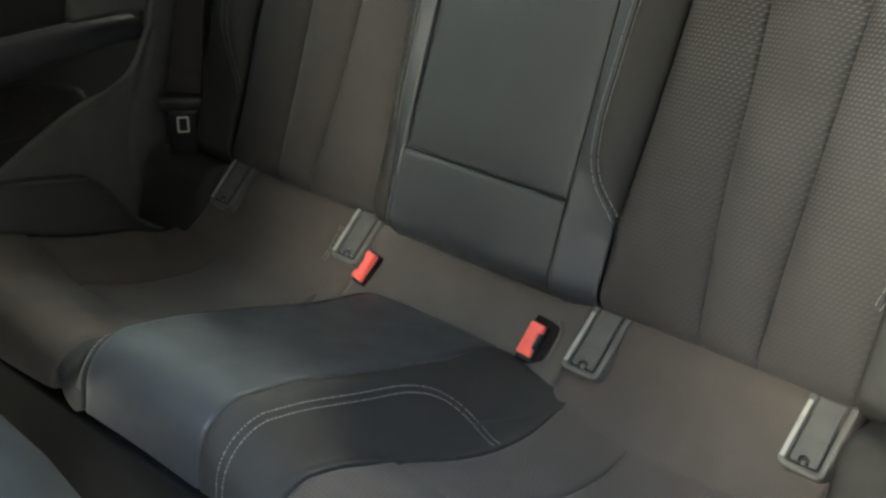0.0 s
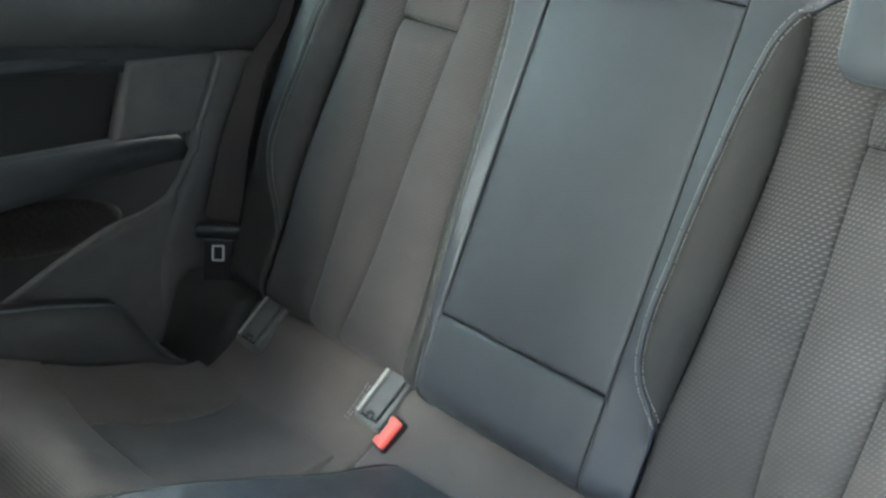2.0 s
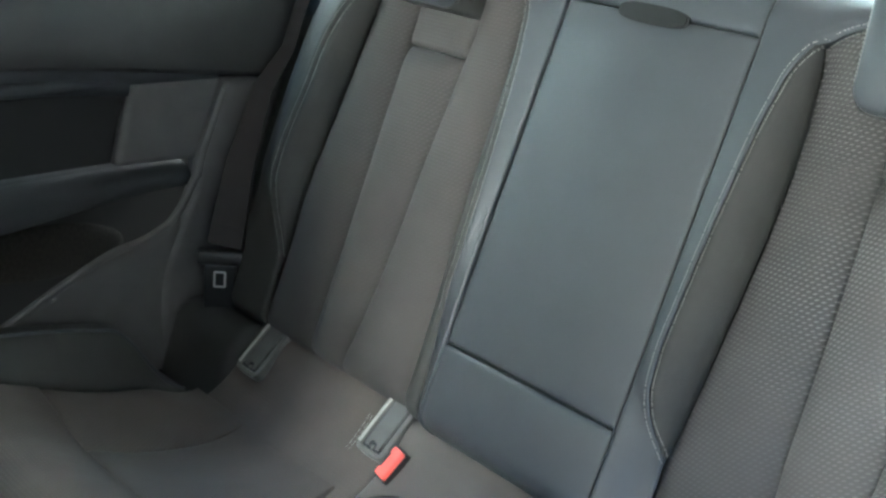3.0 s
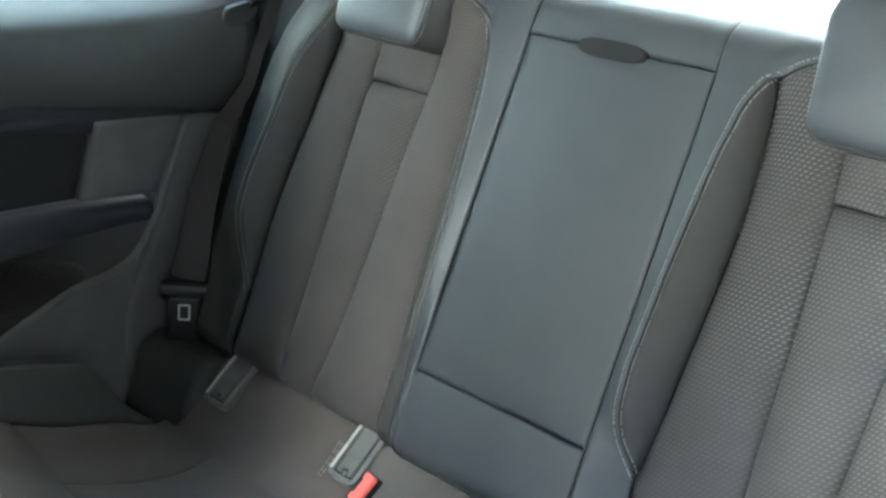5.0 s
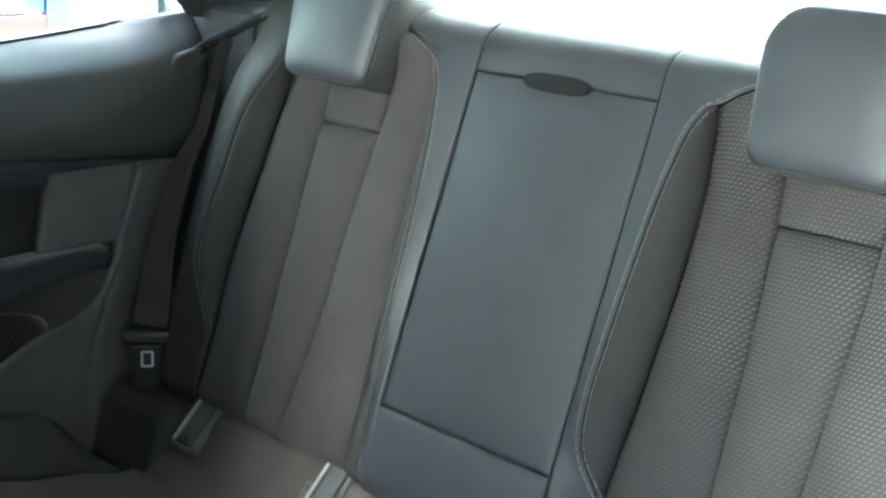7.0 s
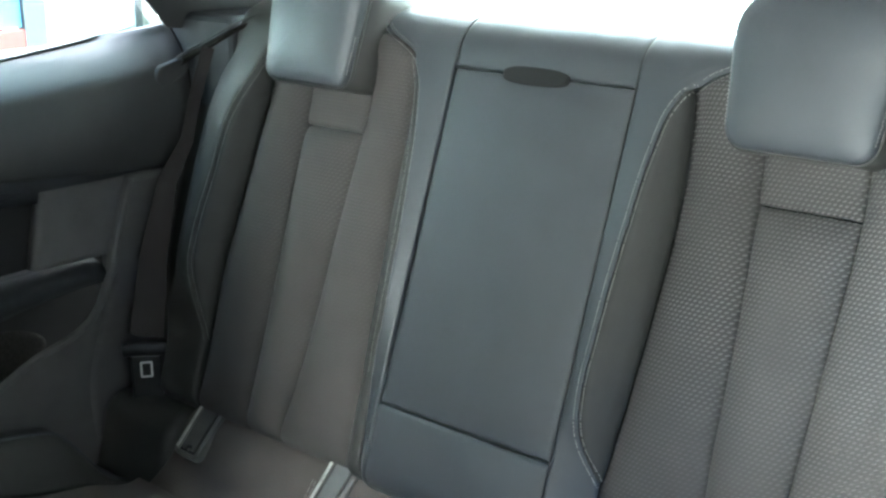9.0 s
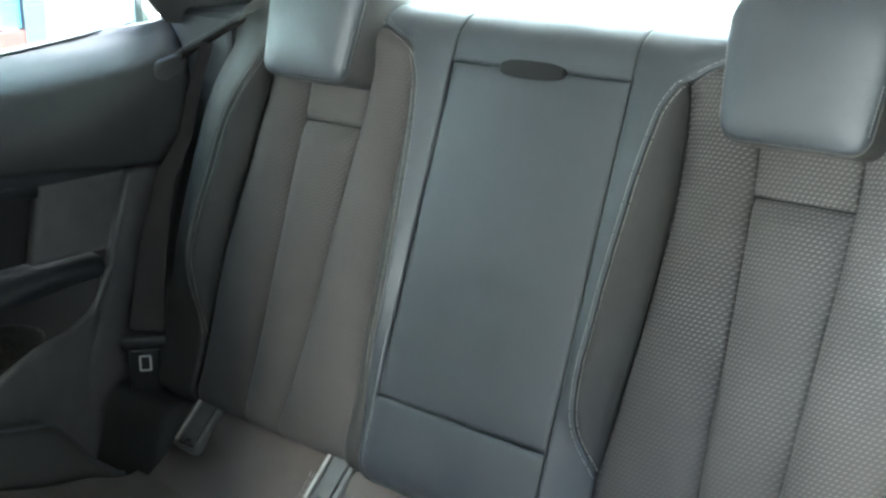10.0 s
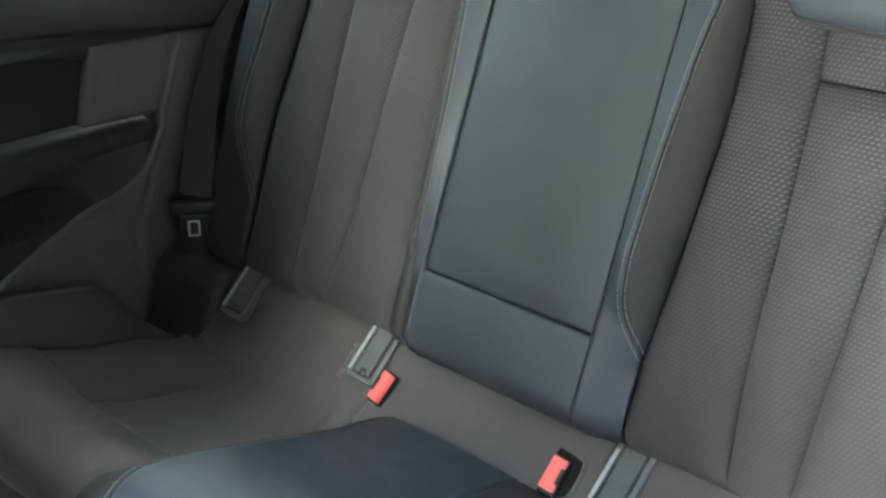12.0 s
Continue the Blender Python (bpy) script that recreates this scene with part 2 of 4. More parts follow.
def patch(name, surf, lo, hi, s0, s1, mat, parent, roll=0.006, depth=0.005, step=0.007, puff=0.0, skirt=0.018,
          label="", edges="lrbt", wrinkle=0.0, flat=0.0):
    """A padded cover panel on a surface: surf(u, s) gives place and normal; the panel runs from lo(s) to hi(s) and s0 to s1,
    its borders roll down into the seams and end in a skirt. Within flat of s0 the padding dies out."""
    lo = lo if callable(lo) else (lambda s, c=lo: c)
    hi = hi if callable(hi) else (lambda s, c=hi: c)
    mid = max(abs(hi(s) - lo(s)) for s in np.linspace(s0, s1, 9))
    nu, nv = max(6, int(mid / step)), max(6, int((s1 - s0) / step))

    def spread(n):
        # denser rows near the borders, where the cover rolls
        base = np.linspace(0, 1, n + 1)
        return 0.5 - 0.5 * np.cos(np.pi * base) * (0.75 + 0.25 * np.abs(np.cos(np.pi * base)) ** 2)
    au, av = spread(nu), spread(nv)
    au, av = (au - au[0]) / (au[-1] - au[0]), (av - av[0]) / (av[-1] - av[0])
    verts, uvs, faces, norms = [], [], [], []
    for b in av:
        s = s0 + (s1 - s0) * b
        ul, ur = lo(s), hi(s)
        full = sstep(0.0, 1.0, (s - s0) / flat) if flat else 1.0
        for a in au:
            u = ul + (ur - ul) * a
            p, n = surf(u, s)
            drop = 0.0
            gaps = []
            w = abs(ur - ul)
            if "l" in edges:
                gaps.append(a * w)
            if "r" in edges:
                gaps.append((1 - a) * w)
            if "b" in edges:
                gaps.append(s - s0)
            if "t" in edges:
                gaps.append(s1 - s)
            for gp in gaps:
                if gp < roll:
                    q = 1 - gp / roll
                    drop += depth * (1 - math.sqrt(max(0.0, 1 - q * q)))
            drop *= 0.2 + 0.8 * full
            lift = full * puff * math.sin(math.pi * a) ** 0.8 * min(1, min(s - s0, s1 - s) / 0.03 + 0.2)
            if wrinkle:
                lift += wrinkle * (noise.noise(Vector((u * 22, s * 9, 3.1))) + 0.5 * noise.noise(Vector((u * 60, s * 34, 7.7))))
            verts.append(p + n * (lift - min(drop, depth * 1.6)))
            norms.append(n)
            uvs.append((u, s))
    W = len(au)
    Hn = len(av)
    for j in range(Hn - 1):
        for i in range(W - 1):
            faces.append((j * W + i, j * W + i + 1, (j + 1) * W + i + 1, (j + 1) * W + i))
    ring = [i for i in range(W)] + [j * W + W - 1 for j in range(1, Hn)] + [(Hn - 1) * W + i for i in range(W - 2, -1, -1)] \
        + [j * W for j in range(Hn - 2, 0, -1)]
    base = len(verts)
    for k in ring:
        verts.append(verts[k] - norms[k] * skirt)
        uvs.append(uvs[k])
    R = len(ring)
    for i in range(R):
        a, b = ring[i], ring[(i + 1) % R]
        faces.append((b, a, base + i, base + (i + 1) % R))
    # close the back with a fan on the middle
    c = len(verts)
    verts.append(sum((verts[base + i] for i in range(R)), Vector()) / R)
    uvs.append(uvs[0])
    for i in range(R):
        faces.append((base + (i + 1) % R, base + i, c))
    ob = link_mesh(name, verts, faces, mat, parent, uvs, label=label)
    return ob


def seam_stitch(name, surf, line, parent, offsets=(-0.003, 0.003), pitch=0.0038, length=0.0027, wide=0.0008, lift=0.0013,
                label="pale double stitching", mat=None):
    """Rows of single stitches, sewn along a line of (u, s) points on a surface."""
    fine = []
    for (u0, s0), (u1, s1) in zip(line, line[1:]):
        k = max(1, int(math.hypot(u1 - u0, s1 - s0) / 0.0015))
        fine += [(u0 + (u1 - u0) * i / k, s0 + (s1 - s0) * i / k) for i in range(k)]
    fine.append(line[-1])
    pts = [surf(u, s) for u, s in fine]
    verts, faces = [], []
    for off in offsets:
        run = 0.0
        nxt = 0.0
        for i in range(1, len(pts) - 1):
            run += (pts[i][0] - pts[i - 1][0]).length
            if run < nxt:
                continue
            nxt += pitch
            t = (pts[i + 1][0] - pts[i - 1][0]).normalized()
            n = pts[i][1]
            b = n.cross(t).normalized()
            c = pts[i][0] + b * off + n * lift
            k = len(verts)
            for f_, w_, h_ in ((-0.5, 0.35, -0.6), (-0.3, 1, 0.5), (0.3, 1, 0.5), (0.5, 0.35, -0.6)):
                q = c + t * length * f_ + n * wide * h_
                verts += [q + b * wide * w_ * 0.6, q - b * wide * w_ * 0.6, q - n * wide * 0.9]
            for g in range(3):
                o = k + g * 3
                faces += [(o, o + 3, o + 4, o + 1), (o + 1, o + 4, o + 5, o + 2), (o + 2, o + 5, o + 3, o)]
            faces += [(k, k + 1, k + 2), (k + 11, k + 10, k + 9)]
    return tagged(link_mesh(name, verts, faces, mat or THREAD, parent, label=label, smooth=False), kind="stuff")


def cord(name, pts, radius, mat, parent, label="", sides=6):
    """A round cord through points."""
    verts, faces = [], []
    n = len(pts)
    for i, p in enumerate(pts):
        t = (pts[min(i + 1, n - 1)] - pts[max(i - 1, 0)]).normalized()
        a = t.orthogonal().normalized() if i == 0 else (a - t * a.dot(t)).normalized()
        b = t.cross(a)
        r = radius(i / (n - 1)) if callable(radius) else radius
        for k in range(sides):
            an = 2 * math.pi * k / sides
            verts.append(p + a * math.cos(an) * r + b * math.sin(an) * r)
    for i in range(n - 1):
        for k in range(sides):
            faces.append((i * sides + k, i * sides + (k + 1) % sides, (i + 1) * sides + (k + 1) % sides, (i + 1) * sides + k))
    faces += [tuple(range(sides))[::-1], tuple(range((n - 1) * sides, n * sides))]
    return link_mesh(name, verts, faces, mat, parent, label=label)


# ---- the seat's main surfaces ----
LEAN = radians(20)
UPV = Vector((0, math.sin(LEAN), math.cos(LEAN)))          # up along the backrest
OUT = Vector((0, -math.cos(LEAN), math.sin(LEAN)))         # out of the backrest, to the front
BASE = Vector((0, 0.0318, 0.6209))                         # the seam across the middle panel
TOP_S, TOP_R = 0.437, 0.055                                # where the backrest rounds over, and its radius

stitch_in = table([-0.10, -0.015, 0.027, 0.08, 0.157, 0.265, 0.36, 0.40, 0.425, 0.440, 0.452, 0.465, 0.6],
                  [0.194, 0.194, 0.164, 0.153, 0.154, 0.161, 0.172, 0.182, 0.199, 0.220, 0.246, 0.262, 0.262])
cloth_in = table([-0.1, 0.0, 0.08, 0.18, 0.277, 0.36, 0.44], [0.187, 0.188, 0.193, 0.199, 0.203, 0.201, 0.200])
seam_a = table([-0.1, 0.01, 0.205, 0.275, 0.37, 0.44], [0.316, 0.302, 0.293, 0.289, 0.282, 0.278])
seam_b = table([-0.1, 0.035, 0.165, 0.32, 0.37, 0.44], [0.384, 0.386, 0.391, 0.396, 0.395, 0.392])
cloth_out = table([-0.1, 0.0, 0.09, 0.23, 0.36, 0.44], [0.487, 0.489, 0.493, 0.484, 0.470, 0.446])
stitch_out = table([-0.10, -0.015, 0.048, 0.127, 0.226, 0.302, 0.394, 0.44, 0.465, 0.6], [0.489, 0.489, 0.512, 0.524, 0.516, 0.508, 0.466, 0.448, 0.442, 0.442])
side_out = table([-0.1, 0.008, 0.134, 0.252, 0.363, 0.45, 0.56], [0.580, 0.588, 0.600, 0.604, 0.592, 0.552, 0.520])


def back_height(a, s, far=False):
    """The cover's height, levelled out where the backrest rounds over and tucked in along its lower edge."""
    flat = sstep(0.40, 0.465, s)
    tuck = 0.022 * max(0.0, (-0.094 - s) / 0.022) ** 2
    return cover_height(a, min(s, 0.47), far) * (1 - flat) + 0.004 * flat - tuck


def cover_height(a, s, far=False):
    """How far the cover stands in front of the backrest's plane, at a metres from the middle."""
    top = sstep(0.34, 0.437, s)
    low, low_out = 1 - sstep(-0.035, 0.07, s), 1 - sstep(-0.015, 0.11, s)
    if far:
        low = 1 - sstep(-0.14, 0.13, s)
    valley = -0.024 * (1 - 0.55 * top)
    ridge, outer = 0.008 - 0.027 * low, 0.015 * (1 - 0.3 * top) - 0.036 * low_out
    si, ci, co, so, sd = stitch_in(s), cloth_in(s), cloth_out(s), stitch_out(s), side_out(s)
    if far:
        si = stitch_in(max(s, 0.07))
    ridge_u = min(si, ci - 0.002) if si < ci else ci - 0.004
    if a < 0.129:
        return 0.0
    if a < ridge_u:
        return 0.003 + (ridge - 0.003) * sstep(0.129, ridge_u, a)
    if a < ci:
        q = (a - ridge_u) / max(ci - ridge_u, 1e-4)
        return ridge + (valley - ridge) * q + 0.006 * math.sin(math.pi * q) * min(1, (ci - ridge_u) / 0.03)
    if a < co:
        return valley
    ou = max(so, co + 0.004)
    if a < ou:
        q = (a - co) / (ou - co)
        return valley + (outer - valley) * q + 0.006 * math.sin(math.pi * q) * min(1, (ou - co) / 0.03)
    q = min((a - ou) / max(sd - ou, 1e-3), 1.2)
    return outer - (outer + 0.022) * q ** 2.2


def back_base(u, s):
    """Place and normal on the plain backrest, which rounds over at its top."""
    if s <= TOP_S:
        return Vector((u, 0, 0)) + BASE + UPV * s, OUT.copy()
    th = (s - TOP_S) / TOP_R
    lim = math.pi / 2 + LEAN * 0.6
    rest = max(0.0, th - lim) * TOP_R
    th = min(th, lim)
    n = OUT * math.cos(th) + UPV * math.sin(th)
    t = UPV * math.cos(th) - OUT * math.sin(th)
    return Vector((u, 0, 0)) + BASE + UPV * TOP_S - OUT * TOP_R + n * TOP_R + t * rest, n


def back_surf(u, s):
    p, n = back_base(u, s)
    e = 0.002
    a = abs(u)
    h = back_height(a, min(s, 0.47), u < 0)
    g = (back_height(a + e, min(s, 0.47), u < 0) - back_height(a - e, min(s, 0.47), u < 0)) / (2 * e) * (1 if u > 0 else -1)
    g = max(-2.0, min(2.0, g))
    x = max(0.0, -0.078 - s)                       # the lower edge turns in towards the cushion
    under = 0.045 - math.sqrt(0.045 ** 2 - x * x)
    return p + n * (h - under), (n - Vector((g, 0, 0))).normalized()


# the cushion: from its back edge forwards, then down over the front
FRONT_Q, FRONT_R = 0.39, 0.055
top_mid = table([0.02, 0.045, 0.145, 0.25, 0.34, 0.39], [0.444, 0.456, 0.478, 0.507, 0.530, 0.538])
top_seat = table([0.02, 0.05, 0.10, 0.2, 0.3, 0.36, 0.39], [0.432, 0.427, 0.418, 0.428, 0.460, 0.483, 0.489])


def flank(q):
    """Where the middle cushion's side meets the seat: it draws in towards the front."""
    return 0.2045 - 0.018 * sstep(0.15, 0.30, q)


def cushion_height(x, q):
    a = abs(x)
    hi, lw = top_mid(q), top_seat(q)
    edge = flank(q) - 0.0065
    if a <= 0.112:
        z = hi - 0.003 * (a / 0.112) ** 2
    elif a <= edge:
        k = (a - 0.112) / (edge - 0.112)
        fall = sstep(0.105, edge, a) ** 0.9 if x > 0 else 1 - (1 - k) ** 2.4
        z = hi - 0.003 + (lw - hi + 0.003) * fall
    elif a <= 0.47:
        c = (a - 0.34) / 0.13
        z = lw - 0.006 * (1 - c * c) + 0.024 * sstep(0.40, 0.53, a) * sstep(0.06, 0.14, q)
    else:
        z = lw + 0.024 * sstep(0.40, 0.53, a) * sstep(0.06, 0.14, q) + (0.068 * sstep(0.070, 0.165, q) - 0.035 * sstep(0.2, 0.4, q)) * sstep(0.515, 0.578, a) - 0.05 * sstep(0.60, 0.66, a)
    return z


def cushion_base(x, q):
    if q <= FRONT_Q:
        return Vector((x, -q, cushion_height(x, q)))
    th = min((q - FRONT_Q) / FRONT_R, math.pi / 2 - 0.12)
    rest = max(0.0, q - FRONT_Q - FRONT_R * (math.pi / 2 - 0.12))
    z = cushion_height(x, FRONT_Q)
    return Vector((x, -FRONT_Q - FRONT_R * math.sin(th) - rest * 0.12, z - FRONT_R * (1 - math.cos(th)) - rest))


def cushion_surf(x, q):
    e = 0.003
    p = cushion_base(x, q)
    n = (cushion_base(x + e, q) - cushion_base(x - e, q)).cross(cushion_base(x, q - e) - cushion_base(x, q + e))
    return p, n.normalized()


# the sloping roll between backrest and cushion: from under the backrest down to the cushion
roll_y = table([0, 0.03, 0.06, 0.09, 0.12, 0.16], [0.045, 0.020, 0.002, -0.018, -0.042, -0.090])
roll_z = table([0, 0.03, 0.06, 0.09, 0.12, 0.16], [0.512, 0.498, 0.473, 0.450, 0.431, 0.405])


def roll_base(x, q):
    return Vector((x, roll_y(q), roll_z(q)))


def roll_surf(x, q):
    e = 0.003
    n = Vector((1, 0, 0)).cross(roll_base(x, q - e) - roll_base(x, q + e))
    return roll_base(x, q), n.normalized()


# ---- setting: car floor, headliner, pillars, shelf, glass ----
def slab(name, size, at, mat, label, kind="structure", category="", rot=(0, 0, 0), bevel=0.004):
    bm = box(bmesh.new(), size, pose(0, 0, 0, *rot), bevel)
    ob = part(name, bm, mat, None, label)
    ob.location = at
    return tagged(ob, "", category, "", kind)


slab("floor", (1.36, 1.9, 0.03), (0, -0.95, 0.20), CARPET, "black carpeted car floor in front of the rear bench", category="floor")
slab("wall_front", (1.50, 0.03, 0.82), (0, -1.95, 0.61), CORE, "plain dark bulkhead closing the cabin in front", category="wall")
slab("wall_rear", (1.38, 0.02, 0.50), (0, 0.33, 0.72), CORE, "dark bulkhead behind the rear backrest", category="wall")


def sheet(name, pts_a, pts_b, thick, mat, label, category, kind="structure", n=12):
    """A curved panel between two lines of points, with thickness."""
    rows = []
    for k in range(n + 1):
        f = k / n
        rows.append([Vector(a).lerp(Vector(b), f) for a, b in zip(pts_a, pts_b)])
    W = len(pts_a)
    verts, faces = [], []
    for r in rows:
        verts += r
    nrm = []
    for j in range(n + 1):
        for i in range(W):
            du = rows[j][min(i + 1, W - 1)] - rows[j][max(i - 1, 0)]
            dv = rows[min(j + 1, n)][i] - rows[max(j - 1, 0)][i]
            nrm.append(du.cross(dv).normalized())
    N = len(verts)
    verts += [v - m * thick for v, m in zip(verts, nrm)]
    for j in range(n):
        for i in range(W - 1):
            a, b, c, d = j * W + i, j * W + i + 1, (j + 1) * W + i + 1, (j + 1) * W + i
            faces += [(a, b, c, d), (N + d, N + c, N + b, N + a)]
    ring = [i for i in range(W)] + [j * W + W - 1 for j in range(1, n + 1)] + [n * W + i for i in range(W - 2, -1, -1)] \
        + [j * W for j in range(n - 1, 0, -1)]
    for i, a in enumerate(ring):
        b = ring[(i + 1) % len(ring)]
        faces.append((b, a, N + a, N + b))
    ob = link_mesh(name, verts, faces, mat, label=label)
    return tagged(ob, "", category, "", kind)


# shelf behind the backrest
sheet("parcel_shelf", [(-0.55, 0.27, 1.032), (-0.2, 0.255, 1.045), (0.2, 0.255, 1.045), (0.55, 0.27, 1.032)],
      [(-0.52, 0.74, 1.005), (-0.2, 0.80, 1.01), (0.2, 0.80, 1.01), (0.52, 0.74, 1.005)], 0.02, SHELF,
      "pale grey felt parcel shelf under the rear window", "shelf")
# rear window: a sloping pane and its frame
g = sheet("window_1", [(-0.56, 0.80, 1.00), (-0.2, 0.87, 1.00), (0.2, 0.87, 1.00), (0.56, 0.80, 1.00)],
          [(-0.47, 0.43, 1.295), (-0.2, 0.43, 1.31), (0.2, 0.43, 1.31), (0.47, 0.43, 1.295)], 0.004, GLASS,
          "sloping tinted rear window of the car", "window")
g.visible_shadow = False
for sx in (-1, 1):
    # pillar between rear window and side window
    a = [(sx * 0.682, 0.155, 1.024), (sx * 0.674, 0.24, 1.014), (sx * 0.655, 0.34, 1.008), (sx * 0.605, 0.50, 1.00), (sx * 0.565, 0.63, 0.99)]
    b = [(sx * 0.600, -0.12, 1.30), (sx * 0.575, -0.02, 1.32), (sx * 0.55, 0.10, 1.33), (sx * 0.51, 0.22, 1.335), (sx * 0.45, 0.34, 1.34)]
    sheet("pillar_%d" % (1 if sx < 0 else 2), a, b, 0.015, TRIM_UP, "dark trimmed pillar beside the rear window", "pillar")
    # outer skin under the side window
    sheet("wall_%s" % ("left" if sx < 0 else "right"),
          [(sx * 0.88, -0.42 if sx > 0 else -1.9, 0.25), (sx * 0.88, 1.0, 0.30)],
          [(sx * 0.81, -0.42 if sx > 0 else -1.9, 0.935), (sx * 0.78, 1.0, 0.97)], 0.01, PAINT,
          "silver painted body side of the car", "car body")
    # centre pillar between door and rear side window, unseen, added to cut window light
    sheet("pillar_%d" % (3 if sx < 0 else 4), [(sx * 0.735, -0.35 if sx > 0 else -0.50, 0.93), (sx * 0.735, -0.23, 0.93)], [(sx * 0.655, -0.35 if sx > 0 else -0.46, 1.30), (sx * 0.655, -0.26, 1.30)],
          0.03, TRIM_DARK, "unseen dark centre pillar behind the door, added to block light", "pillar")
w = sheet("window_3", [(0.755, -0.24, 0.985), (0.75, -0.1, 1.0), (0.715, 0.15, 1.025)], [(0.64, -0.26, 1.30), (0.62, -0.2, 1.30), (0.602, -0.11, 1.30)], 0.004, GLASS,
          "tinted side window beside the bench", "window")
w.visible_shadow = False
sheet("roof", [(-0.77, -1.05, 1.20), (-0.3, -1.08, 1.375), (0.3, -1.08, 1.375), (0.77, -1.05, 1.262)],
      [(-0.77, 0.43, 1.195), (-0.3, 0.43, 1.345), (0.3, 0.43, 1.345), (0.77, 0.43, 1.255)], 0.006, PAINT,
      "silver painted car roof", "car roof")
sheet("ceiling", [(-0.755, -1.04, 1.188), (-0.3, -1.07, 1.358), (0.3, -1.07, 1.358), (0.755, -1.04, 1.250)],
      [(-0.755, 0.42, 1.183), (-0.3, 0.42, 1.328), (0.3, 0.42, 1.328), (0.755, 0.42, 1.243)], 0.005, HEADLINER,
      "black cloth headliner under the car roof", "ceiling")
sheet("boot_lid", [(-0.70, 0.80, 0.99), (0, 0.89, 0.995), (0.70, 0.80, 0.99)], [(-0.68, 1.35, 0.97), (0, 1.45, 0.98), (0.68, 1.35, 0.97)],
      0.01, PAINT, "silver painted boot lid behind the rear window", "car body")
slab("door_sill", (0.10, 1.5, 0.30), (0.74, -1.15, 0.24), PAINT, "silver painted sill under the open car door", category="car body", bevel=0.02)

slab("bench_base", (1.32, 0.66, 0.17), (0, -0.08, 0.31), CORE, "dark foam base under the rear bench", category="seat base")
slab("bench_back", (1.10, 0.22, 0.16), (0, 0.165, 0.42), CORE, "dark foam block under the rear backrest", category="seat base")
slab("bench_beam", (1.06, 0.06, 0.05), (0, 0.235, 1.012), CORE, "dark foam inside the top of the backrest", category="seat base")
slab("wall_side", (0.02, 2.3, 0.76), (-0.775, -0.55, 0.59), CORE, "dark inner skin behind the side trim", category="wall")
slab("wall_inner", (0.03, 0.96, 0.80), (0.715, 0.12, 0.62), TRIM_DARK, "dark trimmed inner wall beside the bench", category="wall")

# ---- rear seat: backrests ----
def side_fn(f, sx):
    return lambda s: sx * f(s)


def back_line(f, sx, s0, s1, n=60, du=0.0):
    return [(sx * (f(s0 + (s1 - s0) * i / n) + du), s0 + (s1 - s0) * i / n) for i in range(n + 1)]


